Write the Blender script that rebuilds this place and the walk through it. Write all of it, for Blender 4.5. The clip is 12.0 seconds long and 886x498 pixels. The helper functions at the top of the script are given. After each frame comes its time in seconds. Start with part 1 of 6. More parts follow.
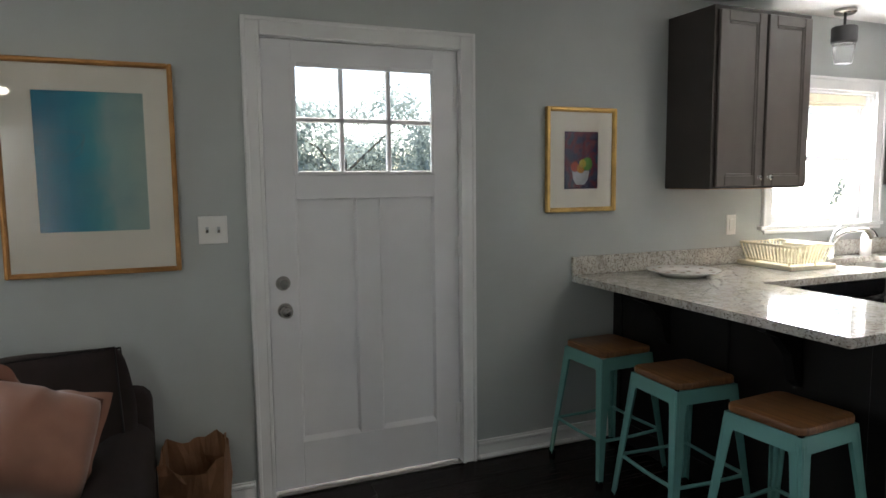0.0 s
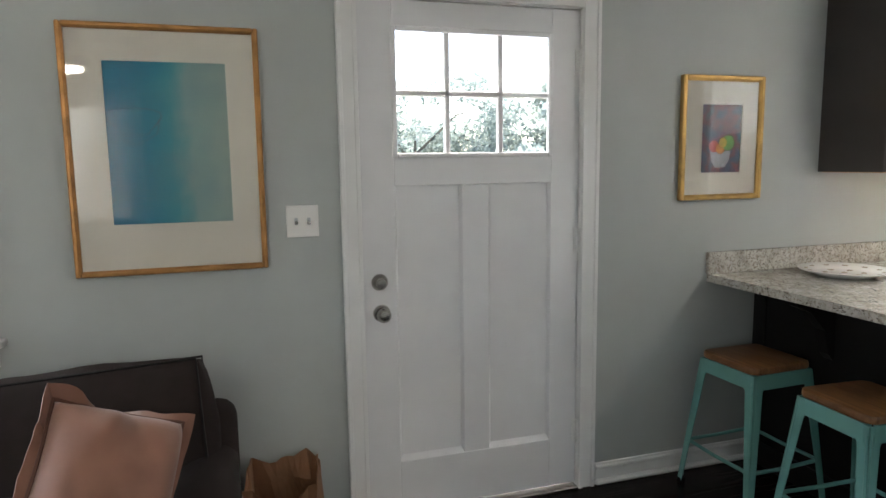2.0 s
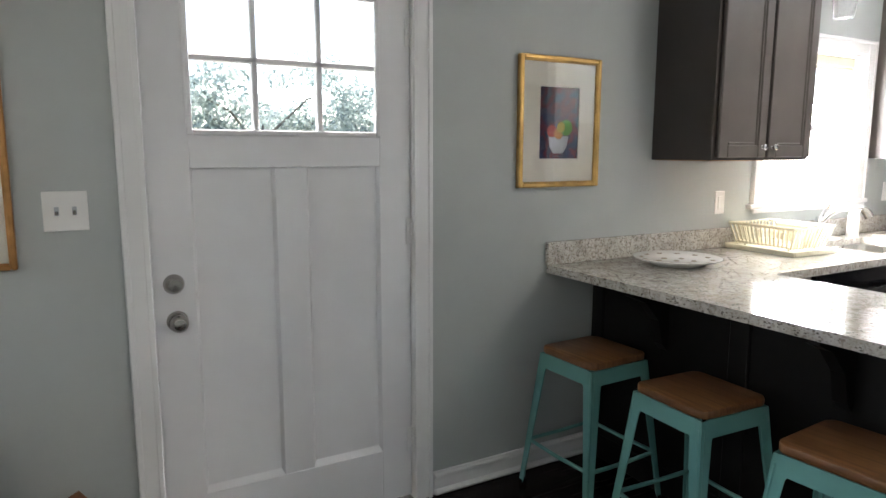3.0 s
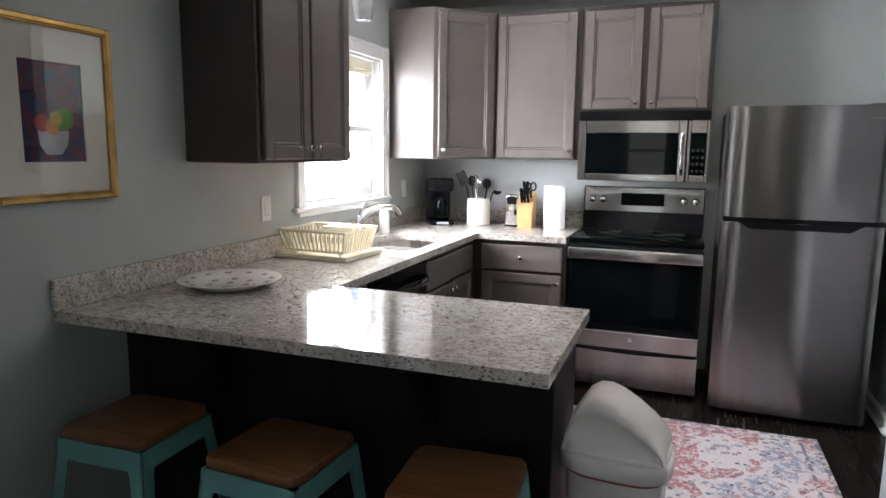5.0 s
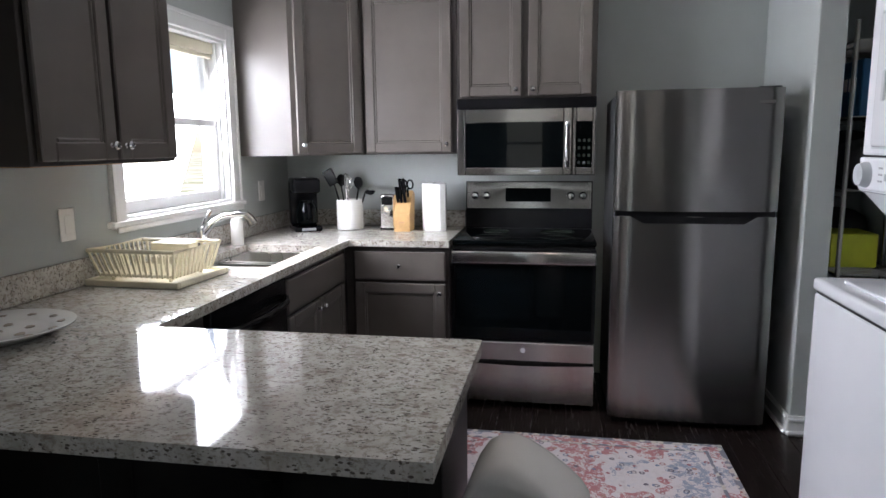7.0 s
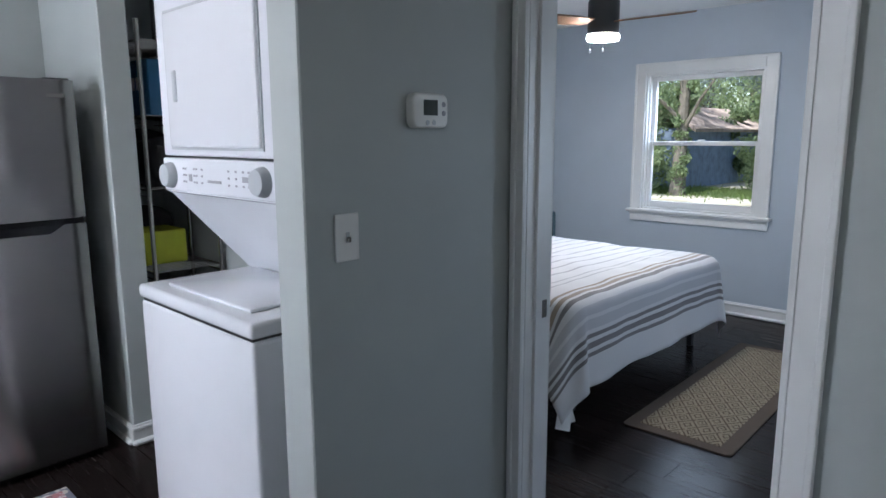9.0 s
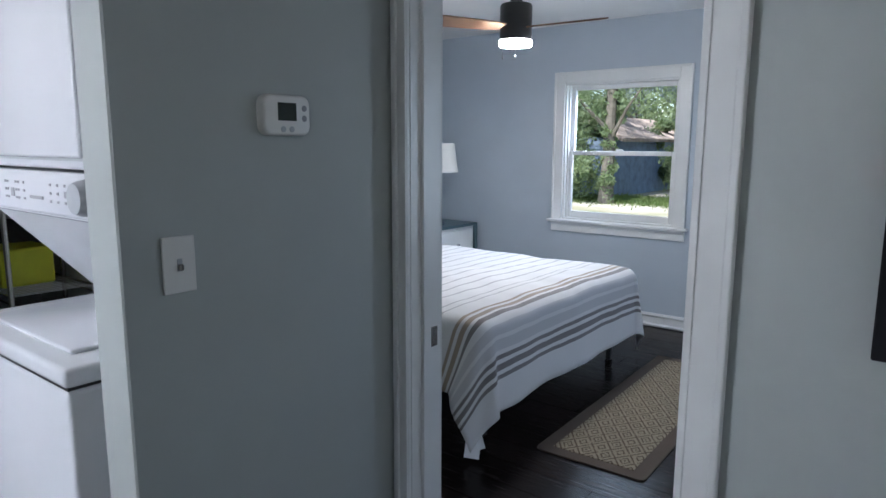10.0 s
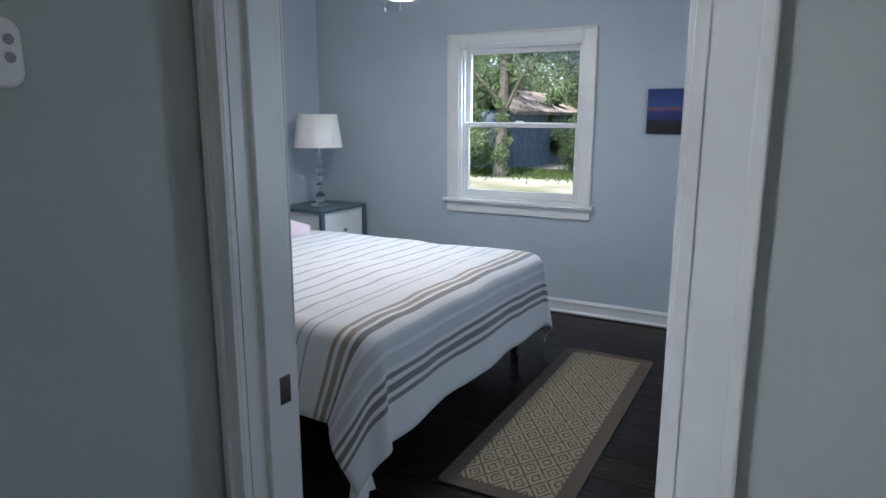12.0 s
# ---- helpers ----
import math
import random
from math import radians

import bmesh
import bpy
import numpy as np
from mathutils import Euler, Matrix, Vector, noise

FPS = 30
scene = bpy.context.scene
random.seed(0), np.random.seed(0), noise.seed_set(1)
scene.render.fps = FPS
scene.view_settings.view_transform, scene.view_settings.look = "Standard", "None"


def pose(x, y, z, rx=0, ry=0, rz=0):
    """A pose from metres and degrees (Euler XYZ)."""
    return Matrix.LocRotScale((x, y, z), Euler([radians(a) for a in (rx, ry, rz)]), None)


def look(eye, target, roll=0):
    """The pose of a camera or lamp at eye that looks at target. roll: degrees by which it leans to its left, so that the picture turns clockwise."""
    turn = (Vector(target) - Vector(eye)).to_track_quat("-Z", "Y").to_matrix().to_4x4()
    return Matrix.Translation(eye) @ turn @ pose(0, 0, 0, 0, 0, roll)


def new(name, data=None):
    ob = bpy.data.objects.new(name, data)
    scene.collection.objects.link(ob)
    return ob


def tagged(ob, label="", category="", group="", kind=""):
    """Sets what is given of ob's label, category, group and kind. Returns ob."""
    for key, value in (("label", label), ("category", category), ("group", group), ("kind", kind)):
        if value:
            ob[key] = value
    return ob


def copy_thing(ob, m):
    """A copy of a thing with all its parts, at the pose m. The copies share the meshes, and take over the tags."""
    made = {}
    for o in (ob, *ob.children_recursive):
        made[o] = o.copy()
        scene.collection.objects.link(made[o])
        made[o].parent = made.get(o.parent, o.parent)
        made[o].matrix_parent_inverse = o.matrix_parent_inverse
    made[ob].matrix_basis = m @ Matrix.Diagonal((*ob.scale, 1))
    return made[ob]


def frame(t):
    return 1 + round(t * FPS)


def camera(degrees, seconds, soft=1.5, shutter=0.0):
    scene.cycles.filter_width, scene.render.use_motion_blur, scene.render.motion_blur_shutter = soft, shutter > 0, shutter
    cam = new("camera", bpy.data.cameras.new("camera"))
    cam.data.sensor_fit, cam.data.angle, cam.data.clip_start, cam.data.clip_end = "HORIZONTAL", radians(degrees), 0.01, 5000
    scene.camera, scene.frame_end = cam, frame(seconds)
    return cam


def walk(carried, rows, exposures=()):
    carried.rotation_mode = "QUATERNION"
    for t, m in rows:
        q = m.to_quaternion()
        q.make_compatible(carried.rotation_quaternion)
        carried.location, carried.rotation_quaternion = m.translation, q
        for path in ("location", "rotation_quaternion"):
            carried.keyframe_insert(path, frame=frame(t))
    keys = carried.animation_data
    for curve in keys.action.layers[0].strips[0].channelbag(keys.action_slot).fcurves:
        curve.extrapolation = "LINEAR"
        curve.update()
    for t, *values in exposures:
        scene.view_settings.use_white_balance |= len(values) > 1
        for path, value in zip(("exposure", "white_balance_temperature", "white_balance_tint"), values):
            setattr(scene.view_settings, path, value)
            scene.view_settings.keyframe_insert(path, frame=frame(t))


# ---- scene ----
cam = camera(68.3, 12.0)
PATH = [
    (0, (0.391, 0.161, 1.42), (1.156, 1.997, 1.213), -0.6),
    (0.5, (0.412, 0.201, 1.426), (0.982, 2.105, 1.204), -0.5),
    (1, (0.407, 0.289, 1.419), (0.91, 2.206, 1.153), -0.4),
    (1.5, (0.377, 0.463, 1.401), (0.884, 2.381, 1.145), -0.2),
    (2, (0.333, 0.633, 1.427), (0.923, 2.527, 1.168), -0.8),
    (2.5, (0.404, 0.733, 1.42), (1.156, 2.562, 1.125), -0.3),
    (3, (0.577, 0.855, 1.399), (1.55, 2.577, 1.105), 0.1),
    (3.5, (0.723, 0.951, 1.406), (1.951, 2.504, 1.124), 0.8),
    (3.7, (0.789, 0.954, 1.423), (2.116, 2.422, 1.135), 1.7),
    (5.3, (0.942, 1.318, 1.419), (2.823, 1.924, 1.115), 0.1),
    (5.5, (0.976, 1.338, 1.417), (2.86, 1.935, 1.111), -0.0),
    (6, (1.139, 1.353, 1.417), (3.045, 1.865, 1.094), -0.4),
    (6.5, (1.303, 1.346, 1.424), (3.224, 1.812, 1.119), -0.4),
    (7, (1.398, 1.337, 1.409), (3.343, 1.683, 1.098), -0.6),
    (7.5, (1.502, 1.333, 1.42), (3.463, 1.151, 1.07), -0.6),
    (7.7, (1.550, 1.334, 1.42), (3.478, 0.933, 1.073), -1.6),
    (9.3, (1.626, 1.259, 1.423), (2.896, -0.245, 1.072), 0.1),
    (9.5, (1.63, 1.199, 1.42), (2.876, -0.323, 1.061), -0.0),
    (10, (1.644, 1.016, 1.426), (2.862, -0.539, 1.11), 0.2),
    (10.5, (1.66, 0.882, 1.423), (2.808, -0.72, 1.081), 0.2),
    (11, (1.751, 0.736, 1.414), (2.79, -0.933, 1.044), -0.0),
    (11.5, (1.896, 0.589, 1.408), (2.888, -1.104, 1.023), -0.5),
    (12, (1.932, 0.497, 1.407), (2.882, -1.219, 1.015), 0.1),
]
EXPOSURES = [(0.0, 1.7, 6550, 10), (0.6, 2.03, 6560, 10), (1.5, 2.35, 6580, 10), (3.5, 2.35, 6380, 12), (5.5, 0.97, 6250, 13), (7.5, 0.72, 6050, 13), (9.5, 0.95, 5750, 10), (12.0, 0.82, 5800, 10)]
walk(cam, [(t, look(eye, target, roll)) for t, eye, target, roll in PATH], EXPOSURES)

# ---- world, sun, lamps ----
world = bpy.data.worlds.new("sky_world")
world.use_nodes = True
scene.world = world
wn, wl = world.node_tree.nodes, world.node_tree.links
sky = wn.new("ShaderNodeTexSky")
sky.sky_type = "NISHITA"
sky.sun_disc = False
SUN_ELEV, SUN_AZ = 53.0, 10.0
sky.sun_elevation, sky.sun_rotation = radians(SUN_ELEV), radians(SUN_AZ)
wl.new(sky.outputs[0], wn["Background"].inputs[0])
wn["Background"].inputs[1].default_value = 0.15


sun_dir = Vector((math.sin(radians(SUN_AZ)) * math.cos(radians(SUN_ELEV)), math.cos(radians(SUN_AZ)) * math.cos(radians(SUN_ELEV)), math.sin(radians(SUN_ELEV))))
sun_data = bpy.data.lights.new("sun", "SUN")
sun_data.energy, sun_data.color, sun_data.angle = 5.0, (1.0, 0.95, 0.88), radians(0.5)
new("sun", sun_data).matrix_world = look(sun_dir * 30, (0, 0, 0))



def window_light(name, eye, target, w, h, power, colour, spread=180.0):
    """The sky's light through a window, from a panel in its opening."""
    d = bpy.data.lights.new(name, "AREA")
    d.shape, d.size, d.size_y, d.energy, d.color, d.spread = "RECTANGLE", w, h, power, colour, radians(spread)
    o = new(name, d)
    o.matrix_world = look(eye, target)
    return o


window_light("sky_light", (4.215, 3.215, 1.545), (4.215, 0.0, 0.3), 0.84, 0.78, 29, (0.97, 0.97, 1.0))
window_light("sky_light", (-0.97, 3.215, 1.42), (-0.97, 0.0, 1.1), 0.84, 1.0, 4.5, (0.97, 0.98, 1.0))
window_light("sky_light", (-3.06, 1.95, 1.45), (0.0, 1.9, 1.2), 0.62, 0.95, 1.0, (0.97, 1.0, 0.95))
window_light("sky_light", (-0.90, -0.350, 1.45), (-0.2, 3.0, 1.3), 0.80, 0.90, 1.5, (1.0, 0.98, 0.93))
window_light("sky_light", (3.805, -4.13, 1.66), (4.6, -2.6, 0.4), 0.86, 0.45, 5.0, (0.74, 0.86, 1.0), 105.0)
# Fill light in an unseen bedroom side window that is added for it.
window_light("sky_light", (1.135, -2.40, 1.38), (3.6, -2.6, 0.9), 0.80, 1.0, 5.0, (0.72, 0.85, 1.0))

# ---- materials ----


class Mat:
    """A node material under construction."""

    def __init__(self, name, rough=0.5, metal=0.0, **kw):
        self.m = bpy.data.materials.new(name)
        self.m.use_nodes = True
        self.n, self.l = self.m.node_tree.nodes, self.m.node_tree.links
        self.p = self.n["Principled BSDF"]
        self.p.inputs["Roughness"].default_value = rough
        self.p.inputs["Metallic"].default_value = metal
        for k, v in kw.items():
            self.p.inputs[k.replace("_", " ")].default_value = v
        self.co = None

    def coords(self, which="Object"):
        if self.co is None:
            self.co = self.n.new("ShaderNodeTexCoord")
        return self.co.outputs[which]

    def scaled(self, src, sx, sy, sz):
        k = self.n.new("ShaderNodeMapping")
        k.inputs["Scale"].default_value = (sx, sy, sz)
        self.l.new(src, k.inputs["Vector"])
        return k.outputs[0]

    def noise(self, scale, detail=3.0, rough=0.55, vec=None):
        k = self.n.new("ShaderNodeTexNoise")
        k.inputs["Scale"].default_value, k.inputs["Detail"].default_value, k.inputs["Roughness"].default_value = scale, detail, rough
        self.l.new(vec if vec is not None else self.coords(), k.inputs["Vector"])
        return k.outputs["Fac"]

    def voronoi(self, scale, vec=None, out="Distance", feature="F1"):
        k = self.n.new("ShaderNodeTexVoronoi")
        k.feature = feature
        k.inputs["Scale"].default_value = scale
        self.l.new(vec if vec is not None else self.coords(), k.inputs["Vector"])
        return k.outputs[out]

    def ramp(self, src, stops, mode="LINEAR"):
        k = self.n.new("ShaderNodeValToRGB")
        k.color_ramp.interpolation = mode
        e = k.color_ramp.elements
        while len(e) < len(stops):
            e.new(0.5)
        for el, (pos, col) in zip(e, stops):
            el.position = pos
            el.color = (*col, 1) if len(col) == 3 else col
        self.l.new(src, k.inputs["Fac"])
        return k.outputs["Color"]

    def math(self, op, a, b=None):
        k = self.n.new("ShaderNodeMath")
        k.operation = op
        for i, v in enumerate((a, b)):
            if v is None:
                continue
            if isinstance(v, (int, float)):
                k.inputs[i].default_value = v
            else:
                self.l.new(v, k.inputs[i])
        return k.outputs[0]

    def mix(self, fac, a, b, mode="MIX"):
        k = self.n.new("ShaderNodeMix")
        k.data_type, k.blend_type = "RGBA", mode
        for i, v in ((0, fac), (6, a), (7, b)):
            if isinstance(v, (int, float)):
                k.inputs[i].default_value = v
            elif isinstance(v, tuple):
                k.inputs[i].default_value = (*v, 1)
            else:
                self.l.new(v, k.inputs[i])
        return k.outputs[2]

    def sep(self, vec):
        k = self.n.new("ShaderNodeSeparateXYZ")
        self.l.new(vec, k.inputs[0])
        return k.outputs

    def colour(self, c):
        if isinstance(c, tuple):
            self.p.inputs["Base Color"].default_value = (*c, 1)
        else:
            self.l.new(c, self.p.inputs["Base Color"])
        return self

    def rough(self, src):
        self.l.new(src, self.p.inputs["Roughness"])
        return self

    def bump(self, src, strength=0.2, dist=0.002):
        k = self.n.new("ShaderNodeBump")
        k.inputs["Strength"].default_value, k.inputs["Distance"].default_value = strength, dist
        self.l.new(src, k.inputs["Height"])
        self.l.new(k.outputs[0], self.p.inputs["Normal"])
        return self


def grey(v):
    return (v, v, v)


def varied(name, c, rough=0.5, amount=0.12, scale=3.0, grain=60.0, bump=0.15, dist=0.001, metal=0.0, **kw):
    """A plain finish with slow mottling, fine grain and a little wear in its gloss."""
    m = Mat(name, rough, metal, **kw)
    slow, fine = m.noise(scale), m.noise(grain, 2)
    lo, hi = tuple(x * (1 - amount) for x in c), tuple(min(1, x * (1 + amount)) for x in c)
    m.colour(m.ramp(slow, [(0.3, lo), (0.7, hi)]))
    r = m.n.new("ShaderNodeMapRange")
    r.inputs["To Min"].default_value, r.inputs["To Max"].default_value = max(0.02, rough - 0.07), rough + 0.07
    m.l.new(slow, r.inputs["Value"])
    m.rough(r.outputs[0])
    m.bump(fine, bump, dist)
    return m.m


WALL = varied("wall_paint", (0.405, 0.43, 0.418), 0.55, 0.05, 1.5, 260, 0.25, 0.0008)
# Same paint as WALL; the bedroom's light is put into the colour.
LITWALL = varied("lit_wall_paint", (0.47, 0.52, 0.58), 0.55, 0.05, 1.5, 260, 0.25, 0.0008)
CEIL = varied("ceiling_paint", (0.78, 0.78, 0.77), 0.8, 0.03, 2, 180, 0.3, 0.001)
WHITE = varied("white_trim_paint", (0.72, 0.72, 0.71), 0.32, 0.04, 4, 90, 0.1, 0.0006)
DOORW = varied("white_door_paint", (0.70, 0.70, 0.71), 0.4, 0.04, 3, 140, 0.15, 0.0006)
ENAMEL = varied("white_enamel", (0.72, 0.73, 0.76), 0.16, 0.02, 3, 60, 0.03, 0.0004)
PLASTIC = varied("white_plastic", (0.74, 0.73, 0.70), 0.35, 0.03, 6, 200, 0.05, 0.0003)
CREAM = varied("cream_plastic", (0.80, 0.74, 0.57), 0.35, 0.06, 6, 120, 0.06, 0.0004)
CANW = varied("bin_plastic", (0.82, 0.78, 0.74), 0.25, 0.05, 5, 160, 0.08, 0.0005)
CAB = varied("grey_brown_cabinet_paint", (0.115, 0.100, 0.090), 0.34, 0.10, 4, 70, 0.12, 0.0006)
# CAB darkened for cabinet bodies: shade on their sides put into the colour.
CABSHADE = varied("shaded_cabinet_paint", (0.040, 0.033, 0.030), 0.42, 0.12, 4, 70, 0.1, 0.0006)
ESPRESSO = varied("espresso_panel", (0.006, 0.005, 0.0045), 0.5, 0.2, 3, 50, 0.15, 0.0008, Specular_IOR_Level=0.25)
BLACK = varied("black_plastic", (0.008, 0.008, 0.009), 0.12, 0.15, 8, 160, 0.03, 0.0003, Specular_IOR_Level=0.16)
BLACKM = varied("black_metal", (0.015, 0.015, 0.016), 0.4, 0.15, 8, 120, 0.05, 0.0004)
GLOSSB = Mat("black_glass", 0.03, Specular_IOR_Level=0.12).colour((0.002, 0.003, 0.0035)).m
CHROME = varied("chrome", (0.75, 0.75, 0.76), 0.08, 0.03, 8, 60, 0.02, 0.0002, 1.0)
NICKEL = varied("brushed_nickel", (0.36, 0.34, 0.32), 0.22, 0.05, 8, 160, 0.04, 0.0003, 1.0)
MINT = varied("mint_green_powder_coat", (0.135, 0.335, 0.31), 0.36, 0.06, 6, 180, 0.1, 0.0004)
SOFA = varied("charcoal_brown_upholstery", (0.026, 0.019, 0.018), 0.92, 0.2, 6, 500, 0.5, 0.001, Specular_IOR_Level=0.2)
PILLOW = varied("terracotta_cotton", (0.25, 0.115, 0.074), 0.7, 0.12, 7, 420, 0.5, 0.001, Sheen_Weight=0.3)
PILLOWD = varied("terracotta_trim", (0.12, 0.055, 0.04), 0.85, 0.15, 9, 420, 0.5, 0.001)
BAG = varied("kraft_paper", (0.22, 0.105, 0.05), 0.75, 0.15, 9, 60, 0.5, 0.003)
GOLD = varied("gilded_frame", (0.52, 0.33, 0.11), 0.35, 0.25, 14, 90, 0.25, 0.001, 0.75)
COPPER = varied("copper_gilt_frame", (0.42, 0.21, 0.07), 0.38, 0.3, 14, 90, 0.25, 0.001, 0.6)
MATBOARD = varied("cream_mat_board", (0.80, 0.76, 0.67), 0.8, 0.02, 5, 400, 0.1, 0.0002)
PLY = varied("birch_plywood", (0.56, 0.33, 0.17), 0.6, 0.15, 5, 80, 0.2, 0.001)
PAPER = varied("paper_towel_paper", (0.82, 0.81, 0.80), 0.95, 0.02, 10, 240, 0.6, 0.002)
CERAMIC = varied("white_ceramic", (0.76, 0.75, 0.72), 0.14, 0.03, 6, 30, 0.03, 0.0004)
PLATEG = varied("plate_motif_glaze", (0.42, 0.37, 0.31), 0.2, 0.1, 20, 30, 0.03, 0.0003)
BLOCK = varied("pale_bamboo", (0.58, 0.36, 0.15), 0.5, 0.12, 18, 90, 0.1, 0.0005)
LIGHTG = varied("grey_dial_plastic", (0.42, 0.44, 0.46), 0.4, 0.05, 9, 120, 0.05, 0.0003)
INK = varied("grey_print", (0.30, 0.30, 0.32), 0.5, 0.05, 9, 120, 0.02, 0.0002)
LCD = varied("lcd_panel", (0.045, 0.055, 0.045), 0.15, 0.1, 9, 120, 0.02, 0.0002)
BLUEGREY = varied("blue_grey_paint", (0.085, 0.135, 0.16), 0.4, 0.15, 6, 80, 0.15, 0.0006)
SHADE = varied("white_linen_shade", (0.80, 0.78, 0.74), 0.9, 0.03, 8, 420, 0.4, 0.0006)
YELLOW = varied("yellow_tub", (0.50, 0.52, 0.02), 0.5, 0.1, 8, 90, 0.05, 0.0004)
BLUEBOX = varied("blue_box_card", (0.012, 0.09, 0.20), 0.6, 0.1, 8, 90, 0.05, 0.0004)
DARKSTUFF = varied("dark_storage_fabric", (0.025, 0.025, 0.027), 0.8, 0.3, 8, 90, 0.3, 0.002)
SHEET = varied("pale_pink_pillowcase", (0.62, 0.52, 0.54), 0.9, 0.04, 6, 300, 0.3, 0.001)


def lit(name, strength, c):
    m = Mat(name, 0.5, Emission_Strength=strength)
    m.p.inputs["Emission Color"].default_value = (*c, 1)
    return m.colour((0.9, 0.85, 0.78)).m


BULB = lit("lit_diffuser_bedroom", 100.0, (1.0, 0.94, 0.86))
BULB_LIV = lit("lit_diffuser_living", 11.0, (1.0, 0.90, 0.78))
BULB_KIT = lit("lit_diffuser_kitchen", 9.0, (1.0, 0.88, 0.74))
FROST = Mat("frosted_glass", 0.25, Transmission_Weight=0.9, IOR=1.4).colour((0.9, 0.9, 0.9)).m
CRYSTAL = Mat("clear_crystal", 0.02, Transmission_Weight=1.0, IOR=1.5).colour((0.96, 0.97, 0.98)).m
PANE = Mat("window_glass", 0.0, Transmission_Weight=1.0, IOR=1.02, Specular_IOR_Level=0.6).colour((1, 1, 1)).m


def picture_glass():
    m = Mat("picture_glass", 0.02)
    tr, gl, mx = m.n.new("ShaderNodeBsdfTransparent"), m.n.new("ShaderNodeBsdfGlossy"), m.n.new("ShaderNodeMixShader")
    fr = m.n.new("ShaderNodeFresnel")
    fr.inputs[0].default_value = 1.45
    gl.inputs["Roughness"].default_value = 0.02
    m.l.new(fr.outputs[0], mx.inputs[0])
    m.l.new(tr.outputs[0], mx.inputs[1])
    m.l.new(gl.outputs[0], mx.inputs[2])
    m.l.new(mx.outputs[0], m.n["Material Output"].inputs[0])
    return m.m


PGLASS = picture_glass()


def steel(name, axis, tone=1.0):
    """Brushed stainless steel whose brush lines run along the given axis."""
    m = Mat(name, 0.20, 1.0, Anisotropic=0.95, Anisotropic_Rotation=0.25)
    tan = m.n.new("ShaderNodeTangent")
    tan.direction_type, tan.axis = "RADIAL", "Z"
    m.l.new(tan.outputs[0], m.p.inputs["Tangent"])
    s = {"y": (6, 0.4, 220), "x": (0.4, 6, 220)}[axis]
    g = m.noise(4, 2, 0.5, m.scaled(m.coords(), *s))
    m.colour(m.ramp(g, [(0.3, (0.46 * tone, 0.44 * tone, 0.43 * tone)), (0.7, (0.54 * tone, 0.52 * tone, 0.505 * tone))]))
    m.bump(g, 0.15, 0.0003)
    return m.m


STEEL = steel("brushed_stainless_steel", "y")
# Same steel toned down; the refrigerator's dimmer reflections are put into the colour.
FRIDGEST = steel("dimmed_stainless_steel", "y", 0.58)
SINKST = varied("satin_sink_steel", (0.60, 0.59, 0.57), 0.28, 0.05, 6, 140, 0.06, 0.0004, 1.0)
FRIDGESIDE = varied("dark_grey_enamel", (0.035, 0.035, 0.037), 0.4, 0.1, 5, 200, 0.1, 0.0004)


def granite():
    m = Mat("speckled_granite", 0.06)
    long = m.scaled(m.coords(), 1.0, 0.55, 1.0)
    n1, n2, n3 = m.noise(13, 5, 0.65), m.noise(90, 3, 0.6), m.noise(52, 5, 0.7, long)
    base = m.ramp(n1, [(0.34, (0.42, 0.395, 0.345)), (0.5, (0.55, 0.53, 0.48)), (0.68, (0.62, 0.605, 0.565))])
    fine = m.mix(m.ramp(n2, [(0.36, (1, 1, 1)), (0.48, (0, 0, 0))]), base, (0.36, 0.325, 0.28))
    taupe = m.mix(m.ramp(n3, [(0.53, (0, 0, 0)), (0.66, (1, 1, 1))]), fine, (0.27, 0.23, 0.19))
    v = m.voronoi(150, m.scaled(m.coords(), 1.0, 0.5, 1.0))
    gate = m.noise(58, 4, 0.6, long)
    dark = m.math("MULTIPLY", m.math("LESS_THAN", v, 0.40), m.math("GREATER_THAN", gate, 0.53))
    m.colour(m.mix(dark, taupe, (0.13, 0.115, 0.098)))
    return m.m


GRANITE = granite()


def plank_mat():
    m = Mat("dark_plank_floor", 0.3, Specular_IOR_Level=0.10)
    info = m.n.new("ShaderNodeObjectInfo")
    rnd = info.outputs["Random"]
    shift = m.n.new("ShaderNodeVectorMath")
    shift.operation = "ADD"
    off = m.n.new("ShaderNodeCombineXYZ")
    m.l.new(m.math("MULTIPLY", rnd, 37.0), off.inputs[0])
    m.l.new(m.math("MULTIPLY", rnd, 11.0), off.inputs[1])
    m.l.new(m.coords(), shift.inputs[0])
    m.l.new(off.outputs[0], shift.inputs[1])
    g = m.noise(3, 6, 0.65, m.scaled(shift.outputs[0], 1.2, 22, 1))
    tone = m.mix(rnd, (0.012, 0.008, 0.007), (0.024, 0.017, 0.015))
    m.colour(m.mix(m.ramp(g, [(0.35, (0, 0, 0)), (0.7, (1, 1, 1))]), tone, (0.011, 0.008, 0.0075)))
    m.rough(m.ramp(g, [(0.3, grey(0.20)), (0.7, grey(0.30))]))
    m.bump(g, 0.07, 0.0006)
    return m.m


PLANK = plank_mat()
SUBFLOOR = varied("dark_subfloor", (0.012, 0.009, 0.008), 0.6)


def wood(name, a, b, rough=0.42, sx=1.0, sy=14.0):
    m = Mat(name, rough)
    g = m.noise(5, 5, 0.6, m.scaled(m.coords(), sx, sy, 3))
    blot = m.noise(6, 3)
    c = m.ramp(g, [(0.32, a), (0.68, b)])
    m.colour(m.mix(m.math("MULTIPLY", blot, 0.5), c, tuple(x * 0.6 for x in a)))
    m.bump(g, 0.2, 0.0008)
    return m.m


